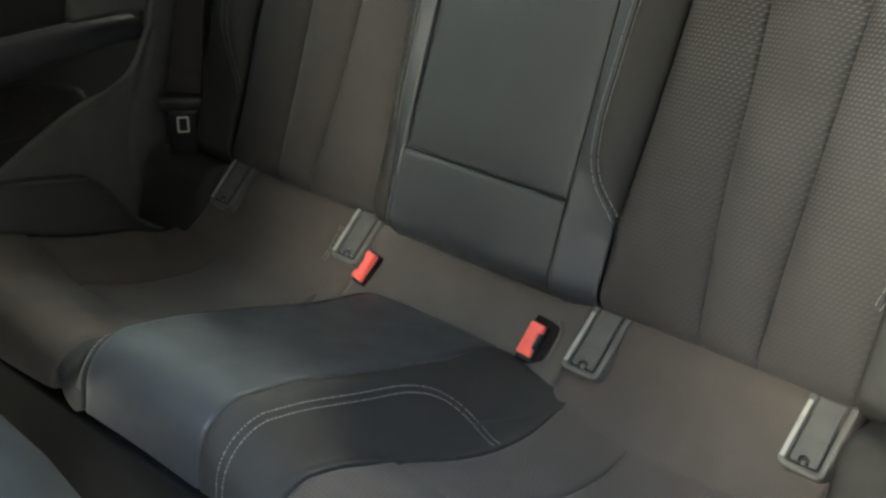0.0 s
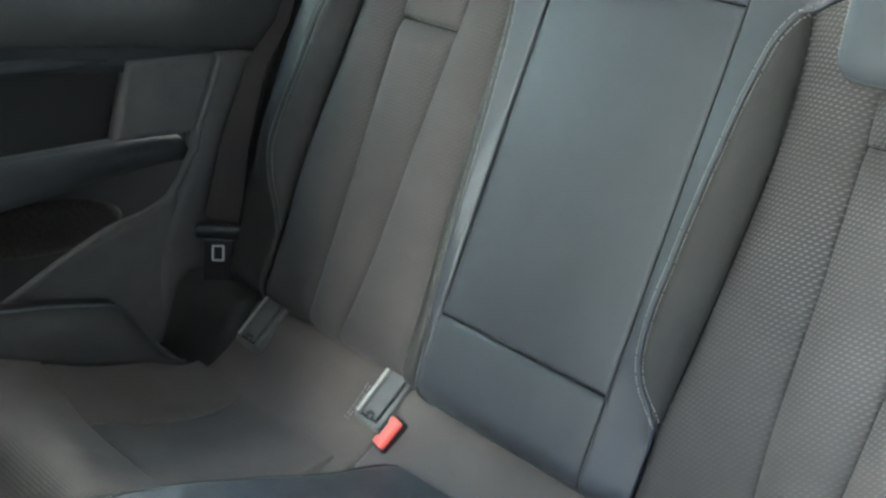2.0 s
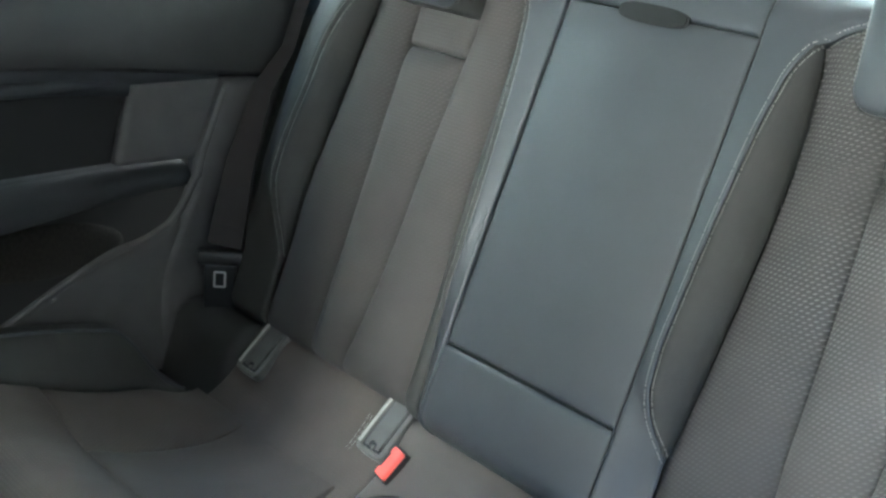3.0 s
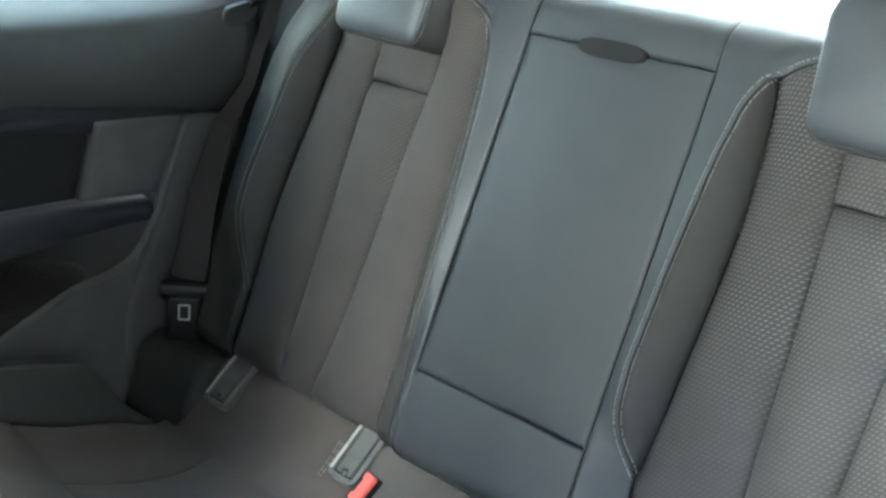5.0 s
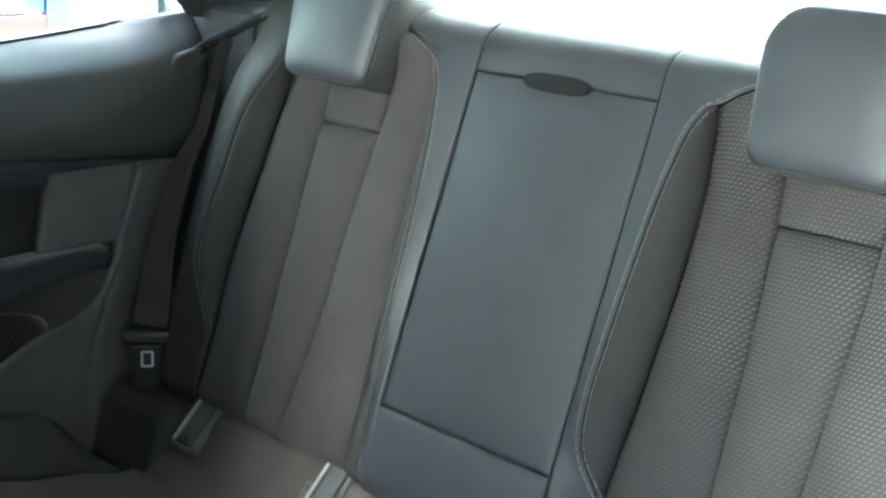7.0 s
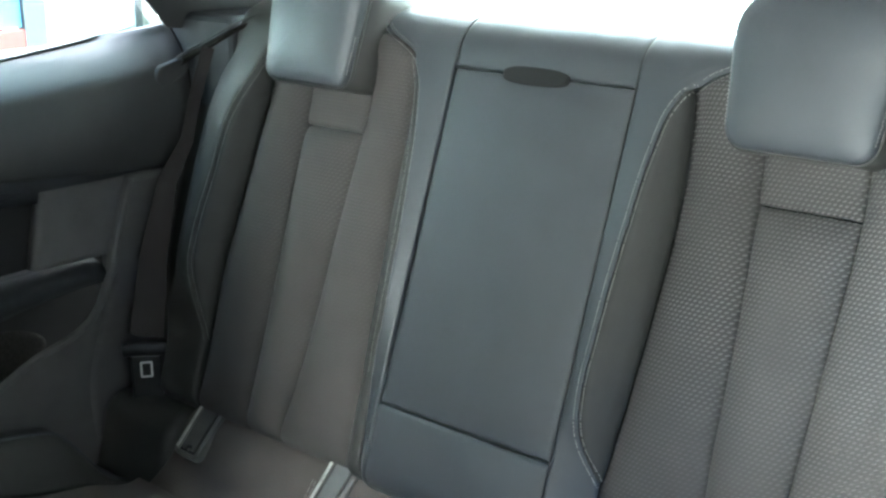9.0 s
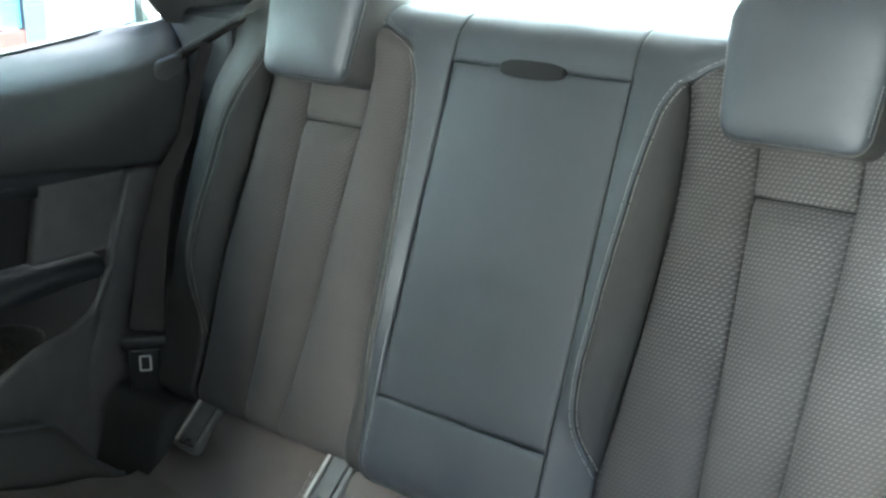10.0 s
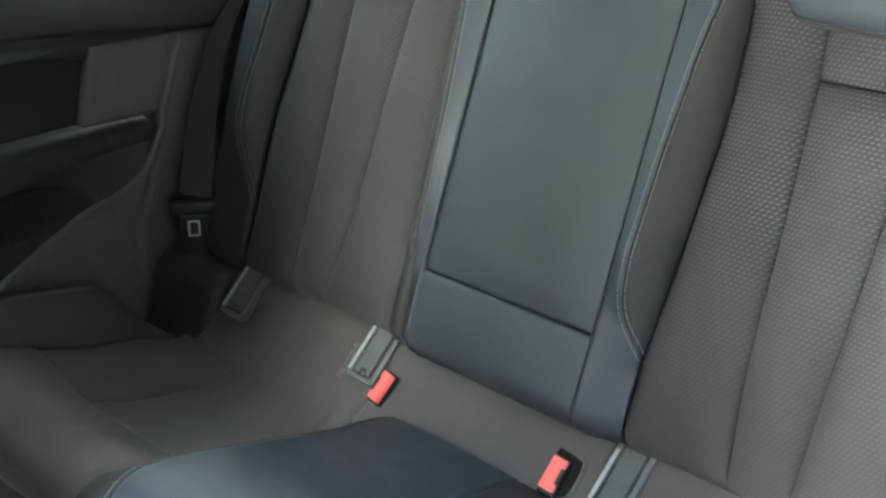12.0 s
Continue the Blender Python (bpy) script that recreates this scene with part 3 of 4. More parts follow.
def seat_backrest(sx):
    who = "far" if sx < 0 else "near"
    th = thing("rear_seat", "fluted dark cloth and leather rear seat back, " + ("beside the side panel" if sx < 0 else "beside the open door"), "car seat", "rear backrests")
    S = lambda f: side_fn(f, sx)
    G = 0.0003
    cloth = CLOTH_SHADED if sx < 0 else CLOTH
    s_in = (lambda s: stitch_in(max(s, 0.07))) if sx < 0 else stitch_in
    s_lo = -0.116 if sx < 0 else -0.006
    kw = dict(roll=0.023, depth=0.0074, puff=0.014, skirt=0.02, wrinkle=0.0008, edges="lrt", flat=0.075)
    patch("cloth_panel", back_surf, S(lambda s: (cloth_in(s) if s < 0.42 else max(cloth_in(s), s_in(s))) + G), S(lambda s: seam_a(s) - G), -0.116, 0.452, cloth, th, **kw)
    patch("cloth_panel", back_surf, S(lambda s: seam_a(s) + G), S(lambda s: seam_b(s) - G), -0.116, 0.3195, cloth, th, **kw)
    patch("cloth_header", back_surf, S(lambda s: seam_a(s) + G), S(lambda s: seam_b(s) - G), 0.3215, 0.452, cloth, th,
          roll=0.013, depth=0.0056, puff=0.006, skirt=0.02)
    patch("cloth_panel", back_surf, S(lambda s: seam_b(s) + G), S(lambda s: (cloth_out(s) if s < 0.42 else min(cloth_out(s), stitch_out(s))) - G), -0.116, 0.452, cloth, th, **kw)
    patch("inner_bolster", back_surf, S(lambda s: min(s_in(s), cloth_in(s) - 0.001)), S(lambda s: cloth_in(s) - G), s_lo, 0.432,
          LEATHER_SIDE, th, roll=0.005, depth=0.003, edges="lrb", label="smooth black leather bolster", wrinkle=0.0008)
    patch("outer_bolster", back_surf, S(lambda s: cloth_out(s) + G), S(lambda s: max(stitch_out(s), cloth_out(s) + 0.001)), -0.006, 0.425,
          LEATHER_SIDE, th, roll=0.006, depth=0.004, label="smooth black leather bolster", wrinkle=0.0008)
    patch("inner_frame", back_surf, S(lambda s: 0.1315 - 0.0018 * sstep(0.415, 0.425, s)), S(lambda s: (min(s_in(s), cloth_in(s) - 0.001) if s < 0.425 else s_in(s)) - G), -0.116, 0.575,
          LEATHER, th, roll=0.004, depth=0.0024, edges="lr", label="black leather edge beside the middle panel", wrinkle=0.0005)
    patch("outer_frame", back_surf, S(lambda s: (max(stitch_out(s), cloth_out(s) + 0.001) if s < 0.36 else stitch_out(s)) + G), S(lambda s: side_out(s) + (0.054 * sstep(0.45, 0.36, s) * sstep(-0.04, 0.12, s) if sx < 0 else 0.0)), -0.116, 0.575,
          LEATHER_SIDE, th, roll=0.012, depth=0.012, edges="lr", label="black leather outer side", wrinkle=0.0008, skirt=0.06)
    patch("top_cover", back_surf, S(lambda s: s_in(s) + G), S(lambda s: stitch_out(s) - G), 0.4535, 0.575, LEATHER, th, roll=0.004, depth=0.003,
          edges="lrb", label="black leather cover rounding over the top")
    patch("core", lambda u, s: (back_base(u, s)[0] - back_base(u, s)[1] * 0.045, back_base(u, s)[1]), S(lambda s: 0.125),
          S(lambda s: side_out(s) - 0.02), -0.10, 0.54, CORE, th, step=0.05, label="dark foam core")
    line = back_line(lambda s: min(s_in(s), cloth_in(s) - 0.001), sx, 0.03 if sx < 0 else -0.006, 0.424)
    seam_stitch("stitching", back_surf, line + back_line(s_in, sx, 0.426, 0.462, 20), th, offsets=(-0.0042, 0.0042), wide=0.00045 if sx < 0 else 0.0008)
    line = back_line(lambda s: max(stitch_out(s), cloth_out(s) + 0.001), sx, -0.006, 0.445)
    seam_stitch("stitching", back_surf, line, th, offsets=(-0.0042, 0.0042), wide=0.00045 if sx < 0 else 0.0008)
    return th


seat_backrest(-1)
seat_backrest(1)

mid = thing("folding_armrest", "black leather fold-down middle backrest panel with a pull slot", "armrest")
patch("upper_panel", back_surf, -0.1282, 0.1275, 0.0006, 0.4176, LEATHER, mid, roll=0.0042, depth=0.0028, puff=0.004, wrinkle=0.0006)
patch("lower_panel", back_surf, -0.1295, 0.1295, -0.116, -0.0010, LEATHER, mid, roll=0.0045, depth=0.0035, puff=0.004, wrinkle=0.0008)
patch("top_panel", back_surf, -0.1290, 0.1290, 0.4186, 0.575, LEATHER, mid, roll=0.004, depth=0.003)
patch("core", lambda u, s: (back_base(u, s)[0] - back_base(u, s)[1] * 0.03, back_base(u, s)[1]), -0.13, 0.13, -0.10, 0.45, CORE, mid,
      step=0.05, label="dark foam core")
for sx, s_from in ((-1, 0.425), (1, -0.10)):
    run = [back_surf(sx * 0.1297, s_from + (0.565 - s_from) * i / 40) for i in range(41)]
    cord("seam_cord", [p_ - n_ * 0.0008 for p_, n_ in run], 0.0012, PIPE, mid, "dark sewn seam")
# dark slot with a fabric pull in the seam
bm = bmesh.new()
NS = 20
outline = []
for i in range(NS):
    ca, sa = math.cos(2 * math.pi * i / NS), math.sin(2 * math.pi * i / NS)
    outline.append((-0.006 - 0.048 * abs(ca) ** 0.75 * (1 if ca > 0 else -1), 0.4172 + 0.0105 * abs(sa) ** 0.6 * (1 if sa > 0 else -1)))
fr = [bm.verts.new(back_surf(u, s)[0] + OUT * 0.0045) for u, s in outline]
bk = [bm.verts.new(back_surf(u, s)[0] - OUT * 0.012) for u, s in outline]
bm.faces.new(fr)
for i in range(NS):
    bm.faces.new((fr[i], bk[i], bk[(i + 1) % NS], fr[(i + 1) % NS]))
bmesh.ops.bevel(bm, geom=[e for e in bm.edges if e.verts[0] in fr and e.verts[1] in fr], offset=0.002, segments=2, affect="EDGES")
part("pull_slot", bm, CORE, mid, "dark pull slot")


# ---- rear seat: cushions ----
def isofix_cover(x):
    """Grey flap in a raised surround that covers a child seat anchor."""
    th = thing("anchor_cover", "grey plastic child seat anchor cover set in the cushion roll", "anchor cover", "anchor covers")
    p, n = roll_surf(x, 0.054 if x < 0 else 0.064)
    t = (roll_base(x, 0.03) - roll_base(x, 0.07)).normalized()
    m = Matrix.Translation(p + n * 0.0068 + t * 0.0028) @ Matrix((Vector((1, 0, 0)), t, n)).transposed().to_4x4() @ pose(0, -0.012, 0) @ pose(0, 0, 0, -11, 0, 0) @ pose(0, 0.012, 0) @ Matrix.Diagonal((1, 0.88, 1, 1))

    def frame_sides(w, h, t, lift, z0):
        """A surround open at its top, where it runs in under the backrest: flat-faced sides, rounded lower corners."""
        b = bmesh.new()
        r = 0.011
        prof = [(0.0, z0), (0.0, lift - 0.0016), (0.0012, lift - 0.0003), (0.0028, lift), (t - 0.0022, lift), (t - 0.0008, lift - 0.0008), (t, lift - 0.0026), (t, z0)]
        line = [(-w, h + 0.016, -1, 0), (-w, h * 0.2, -1, 0)]
        for cx, a0 in ((-w + r, 180), (w - r, 270)):
            for i in range(8):
                an = radians(a0 + 90 * i / 7)
                line.append((cx + r * math.cos(an), -h + r + r * math.sin(an), math.cos(an), math.sin(an)))
        line += [(w, h * 0.2, 1, 0), (w, h + 0.016, 1, 0)]
        rows = [[b.verts.new((px - nx * d, py - ny * d, z)) for d, z in prof] for px, py, nx, ny in line]
        for r0, r1 in zip(rows, rows[1:]):
            for i in range(len(prof) - 1):
                b.faces.new((r0[i], r1[i], r1[i + 1], r0[i + 1]))
        bmesh.ops.recalc_face_normals(b, faces=b.faces)
        return b
    ob = part("surround", frame_sides(0.0255, 0.037, 0.0078, 0.0056, -0.014), GREY_DARK, th, "worn grey raised surround, open at the top")
    ob.matrix_world = m
    # dark well behind the flap
    b = box(bmesh.new(), (0.038, 0.080, 0.004), pose(0, 0.008, -0.0004), 0.001)
    part("well", b, BLACK_PLASTIC, th, "dark gap round the flap").matrix_world = m
    # flap with an arched finger notch cut into its lower edge
    w, h0, h1, nr = 0.0142, -0.0255, 0.052, 0.0060
    ol = [(-w, h1), (-w, h0 + 0.002), (-w + 0.002, h0), (-nr, h0)]
    ol += [(nr * math.cos(radians(180 - 18 * i)), h0 + 0.003 + nr * math.sin(radians(180 - 18 * i))) for i in range(11)]
    ol += [(nr, h0), (w - 0.002, h0), (w, h0 + 0.002), (w, h1)]
    b = bmesh.new()
    lo_, hi_ = [b.verts.new((px, py, 0.0)) for px, py in ol], [b.verts.new((px, py, 0.0050)) for px, py in ol]
    b.faces.new(hi_)
    for i in range(len(ol)):
        b.faces.new((lo_[i], lo_[(i + 1) % len(ol)], hi_[(i + 1) % len(ol)], hi_[i]))
    bmesh.ops.recalc_face_normals(b, faces=b.faces)
    bmesh.ops.bevel(b, geom=[e_ for e_ in b.edges if e_.verts[0].co.z > 0.003 and e_.verts[1].co.z > 0.003], offset=0.0009, segments=2, affect="EDGES")
    ob2 = part("flap", b, GREY_PLASTIC, th, "pale grey hinged flap with a finger notch")
    ob2.matrix_world = m
    b = bmesh.new()
    bmesh.ops.create_cone(b, cap_ends=True, segments=16, radius1=0.0034, radius2=0.0026, depth=0.003, matrix=pose(0.0, -0.0245, 0.0022))
    part("knob", b, GREY_DARK, ob2, "grey knob in the notch").matrix_world = m
    # pale strip paints the highlight that the left rim catches
    b = box(bmesh.new(), (0.0050, 0.072, 0.0016), pose(-0.0214, 0.009, 0.0056), 0.0007)
    ob4 = part("rim", b, RIM_HIGHLIGHT, ob, "pale edge, highlight put into its colour")
    ob4.matrix_world = m
    return th


def seat_cushion(sx):
    th = thing("seat_cushion", "dark knitted cloth rear seat cushion, deeply hollowed" +
               (" beside the side panel" if sx < 0 else " beside the open door"), "car seat", "rear cushions")
    c = lambda v_: (lambda s: sx * v_)
    patch("rear_roll", roll_surf, c(0.176), c(0.506 if sx < 0 else 0.4985), 0.004, 0.158, CLOTH_FLAT, th, roll=0.008, depth=0.006, puff=0.0, wrinkle=0.0012, edges="lr",
          label="cloth roll below the backrest")
    kw = dict(roll=0.014, depth=0.0045, puff=0.004, wrinkle=0.001, flat=0.06)
    if sx < 0:                                     # worn flat: the inner seam no longer shows
        patch("cloth_panel", cushion_surf, lambda q: sx * (flank(q) + 0.0012), c(0.402), 0.06, 0.285, CLOTH_FLAT, th, edges="lrt", **kw)
    else:
        patch("cloth_panel", cushion_surf, lambda q: sx * (flank(q) + 0.0012), c(0.300), 0.06, 0.285, CLOTH_FLAT, th, edges="lrt", **kw)
        patch("cloth_panel", cushion_surf, c(0.302), c(0.402), 0.06, 0.285, CLOTH_FLAT, th, edges="lrt", **kw)
    patch("cloth_panel", cushion_surf, c(0.404), c(0.523), 0.06, 0.285, CLOTH_FLAT, th, edges="lrt", **kw)
    patch("front_panel", cushion_surf, lambda q: sx * (flank(q) + 0.0012), c(0.523), 0.2865, 0.465, CLOTH_FLAT, th, edges="lrbt", **kw)
    patch("outer_bolster", cushion_surf, c(0.525), c(0.665), 0.074, 0.47, LEATHER_SIDE, th, roll=0.006, depth=0.005, wrinkle=0.001,
          label="black leather outer bolster")
    pts = [cushion_surf(sx * 0.575, 0.44 - 0.27 * i / 30)[0] for i in range(31)] + [cushion_surf(sx * (0.575 - 0.045 * (i / 12) ** 1.6), 0.17 - 0.094 * i / 12)[0] for i in range(1, 13)]
    cord("piping", [p + Vector((0, 0, 0.0005)) for p in pts], 0.0024, LEATHER, th, "sewn leather edge")
    if sx < 0:                                     # pale threads stand in for lit cloth creases beside the inner anchor cover
        seam_stitch("stitching", roll_surf, [(-0.2315 - 0.004 * i / 20, 0.040 + 0.052 * i / 20) for i in range(21)], th,
                    offsets=(-0.0028, 0.0028), wide=0.0006)
    return th


seat_cushion(-1)
seat_cushion(1)
for x in (-0.464, -0.194, 0.203, 0.472):
    isofix_cover(x)

def tucked(x, q):
    """The middle cushion's flank, drawn down under the roll at its rear."""
    p, n = cushion_surf(x, q)
    return p - Vector((0, 0, 0.035 * sstep(0.125, 0.06, q) * sstep(0.115, 0.165, -x))), n


cc = thing("centre_cushion", "raised black leather middle cushion with pale double stitching", "car seat")
patch("top_panel", cushion_surf, -0.1080, 0.0935, 0.034, 0.500, LEATHER, cc, roll=0.005, depth=0.0055, wrinkle=0.0007, edges="lrb")
for sx in (-1, 1):
    patch("side_panel", lambda x, q: tucked(x, q if q < FRONT_Q else FRONT_Q + (q - FRONT_Q) * (1 - 0.55 * sstep(0.10, 0.20, abs(x)))), lambda s, k=sx: k * (0.0945 if k > 0 else 0.1088), lambda s, k=sx: k * flank(s), 0.034, 0.499, LEATHER_SIDE, cc, roll=0.004,
          depth=0.003, wrinkle=0.0008, label="black leather side panel", edges="lb")
    line = [(sx * 0.126, 0.488 - 0.258 * i / 60) for i in range(61)]
    for i in range(1, 25):
        k = i / 24
        w0, w1, w2, w3 = (1 - k) ** 3, 3 * k * (1 - k) ** 2, 3 * k * k * (1 - k), k ** 3
        line.append((sx * (0.126 * w0 + 0.127 * w1 + 0.155 * w2 + 0.203 * w3), 0.23 * w0 + 0.165 * w1 + 0.145 * w2 + 0.155 * w3))
    if sx < 0:
        line = [(-0.118, 0.470 - 0.150 * i / 40) for i in range(41)]
    seam_stitch("stitching", cushion_surf, line, cc, offsets=(-0.004, 0.004))
patch("rear_roll", roll_surf, -0.1745, 0.1745, 0.004, 0.13, SUEDE, cc, roll=0.006, depth=0.005, wrinkle=0.0008, edges="lr",
      label="smooth dark strip below the backrest")


# ---- belt buckles ----
def belt_buckle(x, side):
    th = thing("belt_buckle", "red push button belt buckle tucked into the bench", "belt buckle", "belt buckles")
    p, n = roll_surf(x, 0.078)
    t = (roll_base(x, 0.03) - roll_base(x, 0.1)).normalized()
    m = Matrix.Translation(p + n * 0.007) @ Matrix((Vector((1, 0, 0)), t, n)).transposed().to_4x4() @ pose(0, 0, 0, 0, side * 6, -9 if side < 0 else -3) @ Matrix.Diagonal((0.84, 0.98, 0.87, 1))
    b = box(bmesh.new(), (0.0255, 0.046, 0.034), pose(side * 0.0008, -0.001, -0.0145), 0.003, 3)
    part("housing", b, BLACK_PLASTIC, th, "black plastic housing").matrix_world = m
    if side > 0:
        # the opening in the roll that the buckle leans in, with a turned edge
        b = box(bmesh.new(), (0.046, 0.074, 0.010), pose(0.006, -0.006, -0.0095), 0.004, 2)
        part("pocket", b, CARPET, th, "dark opening in the roll").matrix_world = m
        rim = []
        for i in range(25):
            an = radians(-140 + 215 * i / 24)
            ca, sa = math.cos(an), math.sin(an)
            rim.append(m @ Vector((0.006 + 0.027 * abs(ca) ** 0.5 * (1 if ca > 0 else -1), -0.006 + 0.041 * abs(sa) ** 0.5 * (1 if sa > 0 else -1), -0.006)))
        cord("pocket_rim", rim, 0.0032, SUEDE, th, "turned edge of the opening")
    # the button, with a bite in the side where the tongue goes in
    ol = [(-0.0115, -0.020), (0.0105, -0.020), (0.0115, -0.018), (0.0115, -0.0115), (0.0075, -0.009), (0.0075, 0.009), (0.0115, 0.0115),
          (0.0115, 0.018), (0.0105, 0.020), (-0.0095, 0.020), (-0.0115, 0.018)]
    ol = [(side * px, py) for px, py in ol]
    b = bmesh.new()
    lo_, hi_ = [b.verts.new((px, py, 0.0)) for px, py in ol], [b.verts.new((px, py, 0.009)) for px, py in ol]
    b.faces.new(hi_)
    for i in range(len(ol)):
        b.faces.new((lo_[i], lo_[(i + 1) % len(ol)], hi_[(i + 1) % len(ol)], hi_[i]))
    bmesh.ops.recalc_face_normals(b, faces=b.faces)
    bmesh.ops.bevel(b, geom=[e_ for e_ in b.edges if e_.verts[0].co.z > 0.005 and e_.verts[1].co.z > 0.005], offset=0.0016, segments=3, affect="EDGES")
    bt = part("button", b, RED_PLASTIC, th, "bright red release button")
    bt.matrix_world = m
    b = box(bmesh.new(), (0.0045, 0.020, 0.006), pose(side * 0.0098, 0.0, 0.0045), 0.001)
    part("slot", b, BLACK_PLASTIC, bt, "dark tongue slot").matrix_world = m
    return th


belt_buckle(-0.155, -1)
belt_buckle(0.126, 1)


# ---- headrests ----
def headrest(x):
    th = thing("headrest", "black leather headrest standing on the rear backrest", "headrest", "rear headrests")
    # rounded front pad, outline wider at the top; deep gusset behind
    def outline(k, grow=0.0):
        pts = []
        W0, W1, Ht = 0.078 + grow, 0.087 + grow, 0.160 + grow
        r = 0.022
        base = [(-W0, 0 - grow), (W0, 0 - grow), (W1, Ht), (-W1, Ht)]
        cen = [(-W0 + r, r), (W0 - r, r), (W1 - 0.045, Ht - 0.045), (-W1 + 0.045, Ht - 0.045)]
        rad = [r, r, 0.045, 0.045]
        for (cx, cy), rr, a0 in zip(cen, rad, (180, 270, 0, 90)):
            for i in range(k + 1):
                a = radians(a0 + 90 * i / k)
                pts.append((cx + rr * math.cos(a), cy + rr * math.sin(a)))
        return pts
    q0 = BASE + UPV * 0.366 + OUT * 0.040
    face = Matrix.Translation(q0 + Vector((x, 0, 0))) @ Matrix((Vector((1, 0, 0)), UPV, OUT)).transposed().to_4x4() @ pose(0, 0, 0, 4, 0, 0)

    def loft(levels, caps=(True, True)):
        b = bmesh.new()
        rows = []
        for sc, z, cy in levels:
            rows.append([b.verts.new((px * sc, cy + (py - cy) * sc, z)) for px, py in outline(7)])
        for r0, r1 in zip(rows, rows[1:]):
            for i in range(len(r0)):
                b.faces.new((r0[i], r0[(i + 1) % len(r0)], r1[(i + 1) % len(r0)], r1[i]))
        if caps[0]:
            b.faces.new(rows[0][::-1])
        if caps[1]:
            b.faces.new(rows[-1])
        return b
    c = 0.08
    b = loft([(1.0, -0.010, c), (1.0, -0.002, c), (0.985, 0.003, c), (0.94, 0.0065, c), (0.8, 0.011, c), (0.5, 0.0145, c), (0.15, 0.0155, c)])
    f = part("front_pad", b, LEATHER, th, smooth=True)
    f.matrix_world = face
    b = loft([(0.80, -0.125, c), (0.93, -0.118, c), (0.99, -0.095, c), (1.005, -0.045, c), (0.998, -0.012, c), (0.985, -0.0108, c)])
    part("side_gusset", b, LEATHER_SIDE, th, "black leather gusset", smooth=True).matrix_world = face
    ring = outline(7)
    pts = [face @ Vector((px * 1.004, c + (py - c) * 1.004, -0.0065)) for px, py in ring]
    cord("piping", pts + pts[:2], 0.0022, LEATHER_SIDE, th, "sewn leather edge")
    # stitches on the front edge
    n = (face.to_3x3() @ Vector((0, 0, 1))).normalized()

    def edge(u, s):
        i = s % len(ring)
        k = int(i)
        a, b_ = Vector((*ring[k], 0)), Vector((*ring[(k + 1) % len(ring)], 0))
        q = a.lerp(b_, i - k)
        return face @ Vector((q.x * 0.992, c + (q.y - c) * 0.992, 0.001)), n
    seam_stitch("stitching", edge, [(0, 14.5 + i * 0.1) for i in range(11)], th, offsets=(0.0,), lift=0.001, wide=0.0009)
    seam_stitch("stitching", edge, [(0, 30.5 + i * 0.1) for i in range(16)], th, offsets=(0.0,), lift=0.001, wide=0.0009)
    for dx in (-0.045, 0.045):
        a = face @ Vector((dx, 0.06, -0.095))
        cord("post", [a - UPV * (0.06 * i / 6) for i in range(7)], 0.006, CHROME, th, "steel post", 12)
    return th


headrest(-0.345)
headrest(0.345)


# ---- side panel with armrest, recess and belt ----
sp = thing("side_trim_panel", "dark moulded rear side panel with armrest and open storage recess", "car trim")
SX = -0.69


waist = table([-0.9, -0.4, -0.132, 0.05, 0.149, 0.5], [0.86, 0.85, 0.836, 0.82, 0.812, 0.80])
ledge = table([-0.9, -0.3, -0.112, 0.011, 0.118, 0.3, 0.6], [0.972, 0.984, 0.992, 1.004, 1.018, 1.050, 1.045])


def side_panel_surf(y, f):
    z0, z1 = waist(y) + 0.001, ledge(y)
    z = z0 + (z1 - z0) * f
    # belly of the upper panel, then the ledge turns outwards under the glass
    x = SX + 0.030 * math.sin(math.pi * min(1, f * 1.05)) ** 0.8 - 0.0675 * (max(0.0, f - 0.72) / 0.28) ** 1.6 * (1 - 0.75 * sstep(0.06, 0.17, y))
    p = Vector((x, y, z))
    return p, Vector((1, 0, 0))


def grid(name, fn, y0, y1, f0, f1, ny, nf, thick, mat, parent, label="", kind=""):
    verts, faces = [], []
    for j in range(nf + 1):
        for i in range(ny + 1):
            verts.append(fn(y0 + (y1 - y0) * i / ny, f0 + (f1 - f0) * j / nf)[0])
    W = ny + 1
    N = len(verts)
    verts += [v - Vector((thick, 0, 0)) for v in verts]
    for j in range(nf):
        for i in range(ny):
            a, b, c, d = j * W + i, j * W + i + 1, (j + 1) * W + i + 1, (j + 1) * W + i
            faces += [(a, b, c, d), (N + d, N + c, N + b, N + a)]
    ring = list(range(W)) + [j * W + W - 1 for j in range(1, nf + 1)] + [nf * W + i for i in range(W - 2, -1, -1)] + [j * W for j in range(nf - 1, 0, -1)]
    for i, a in enumerate(ring):
        b = ring[(i + 1) % len(ring)]
        faces.append((b, a, N + a, N + b))
    return link_mesh(name, verts, faces, mat, parent, label=label)


grid("upper_panel", side_panel_surf, -1.3, 0.175, 0, 1, 60, 24, 0.02, TRIM_UP, sp, "soft dark upper panel under the window ledge")
grid("rear_panel", lambda y, f: (side_panel_surf(y, f)[0] - Vector((0.004, 0, 0)), None), 0.165, 0.62, 0, 1, 20, 24, 0.02, CARPET, sp, "dark panel behind the belt outlet")

# strip between the upper panel and the glass, and a filler along the waist seam
grid("ledge", lambda y, f: (Vector((SX - 0.060 - 0.035 * f, y, ledge(y) + 0.001 - 0.012 * f)), None), -1.3, 0.155, 0, 1, 40, 3, 0.0, TRIM_UP, sp, "ledge under the glass")
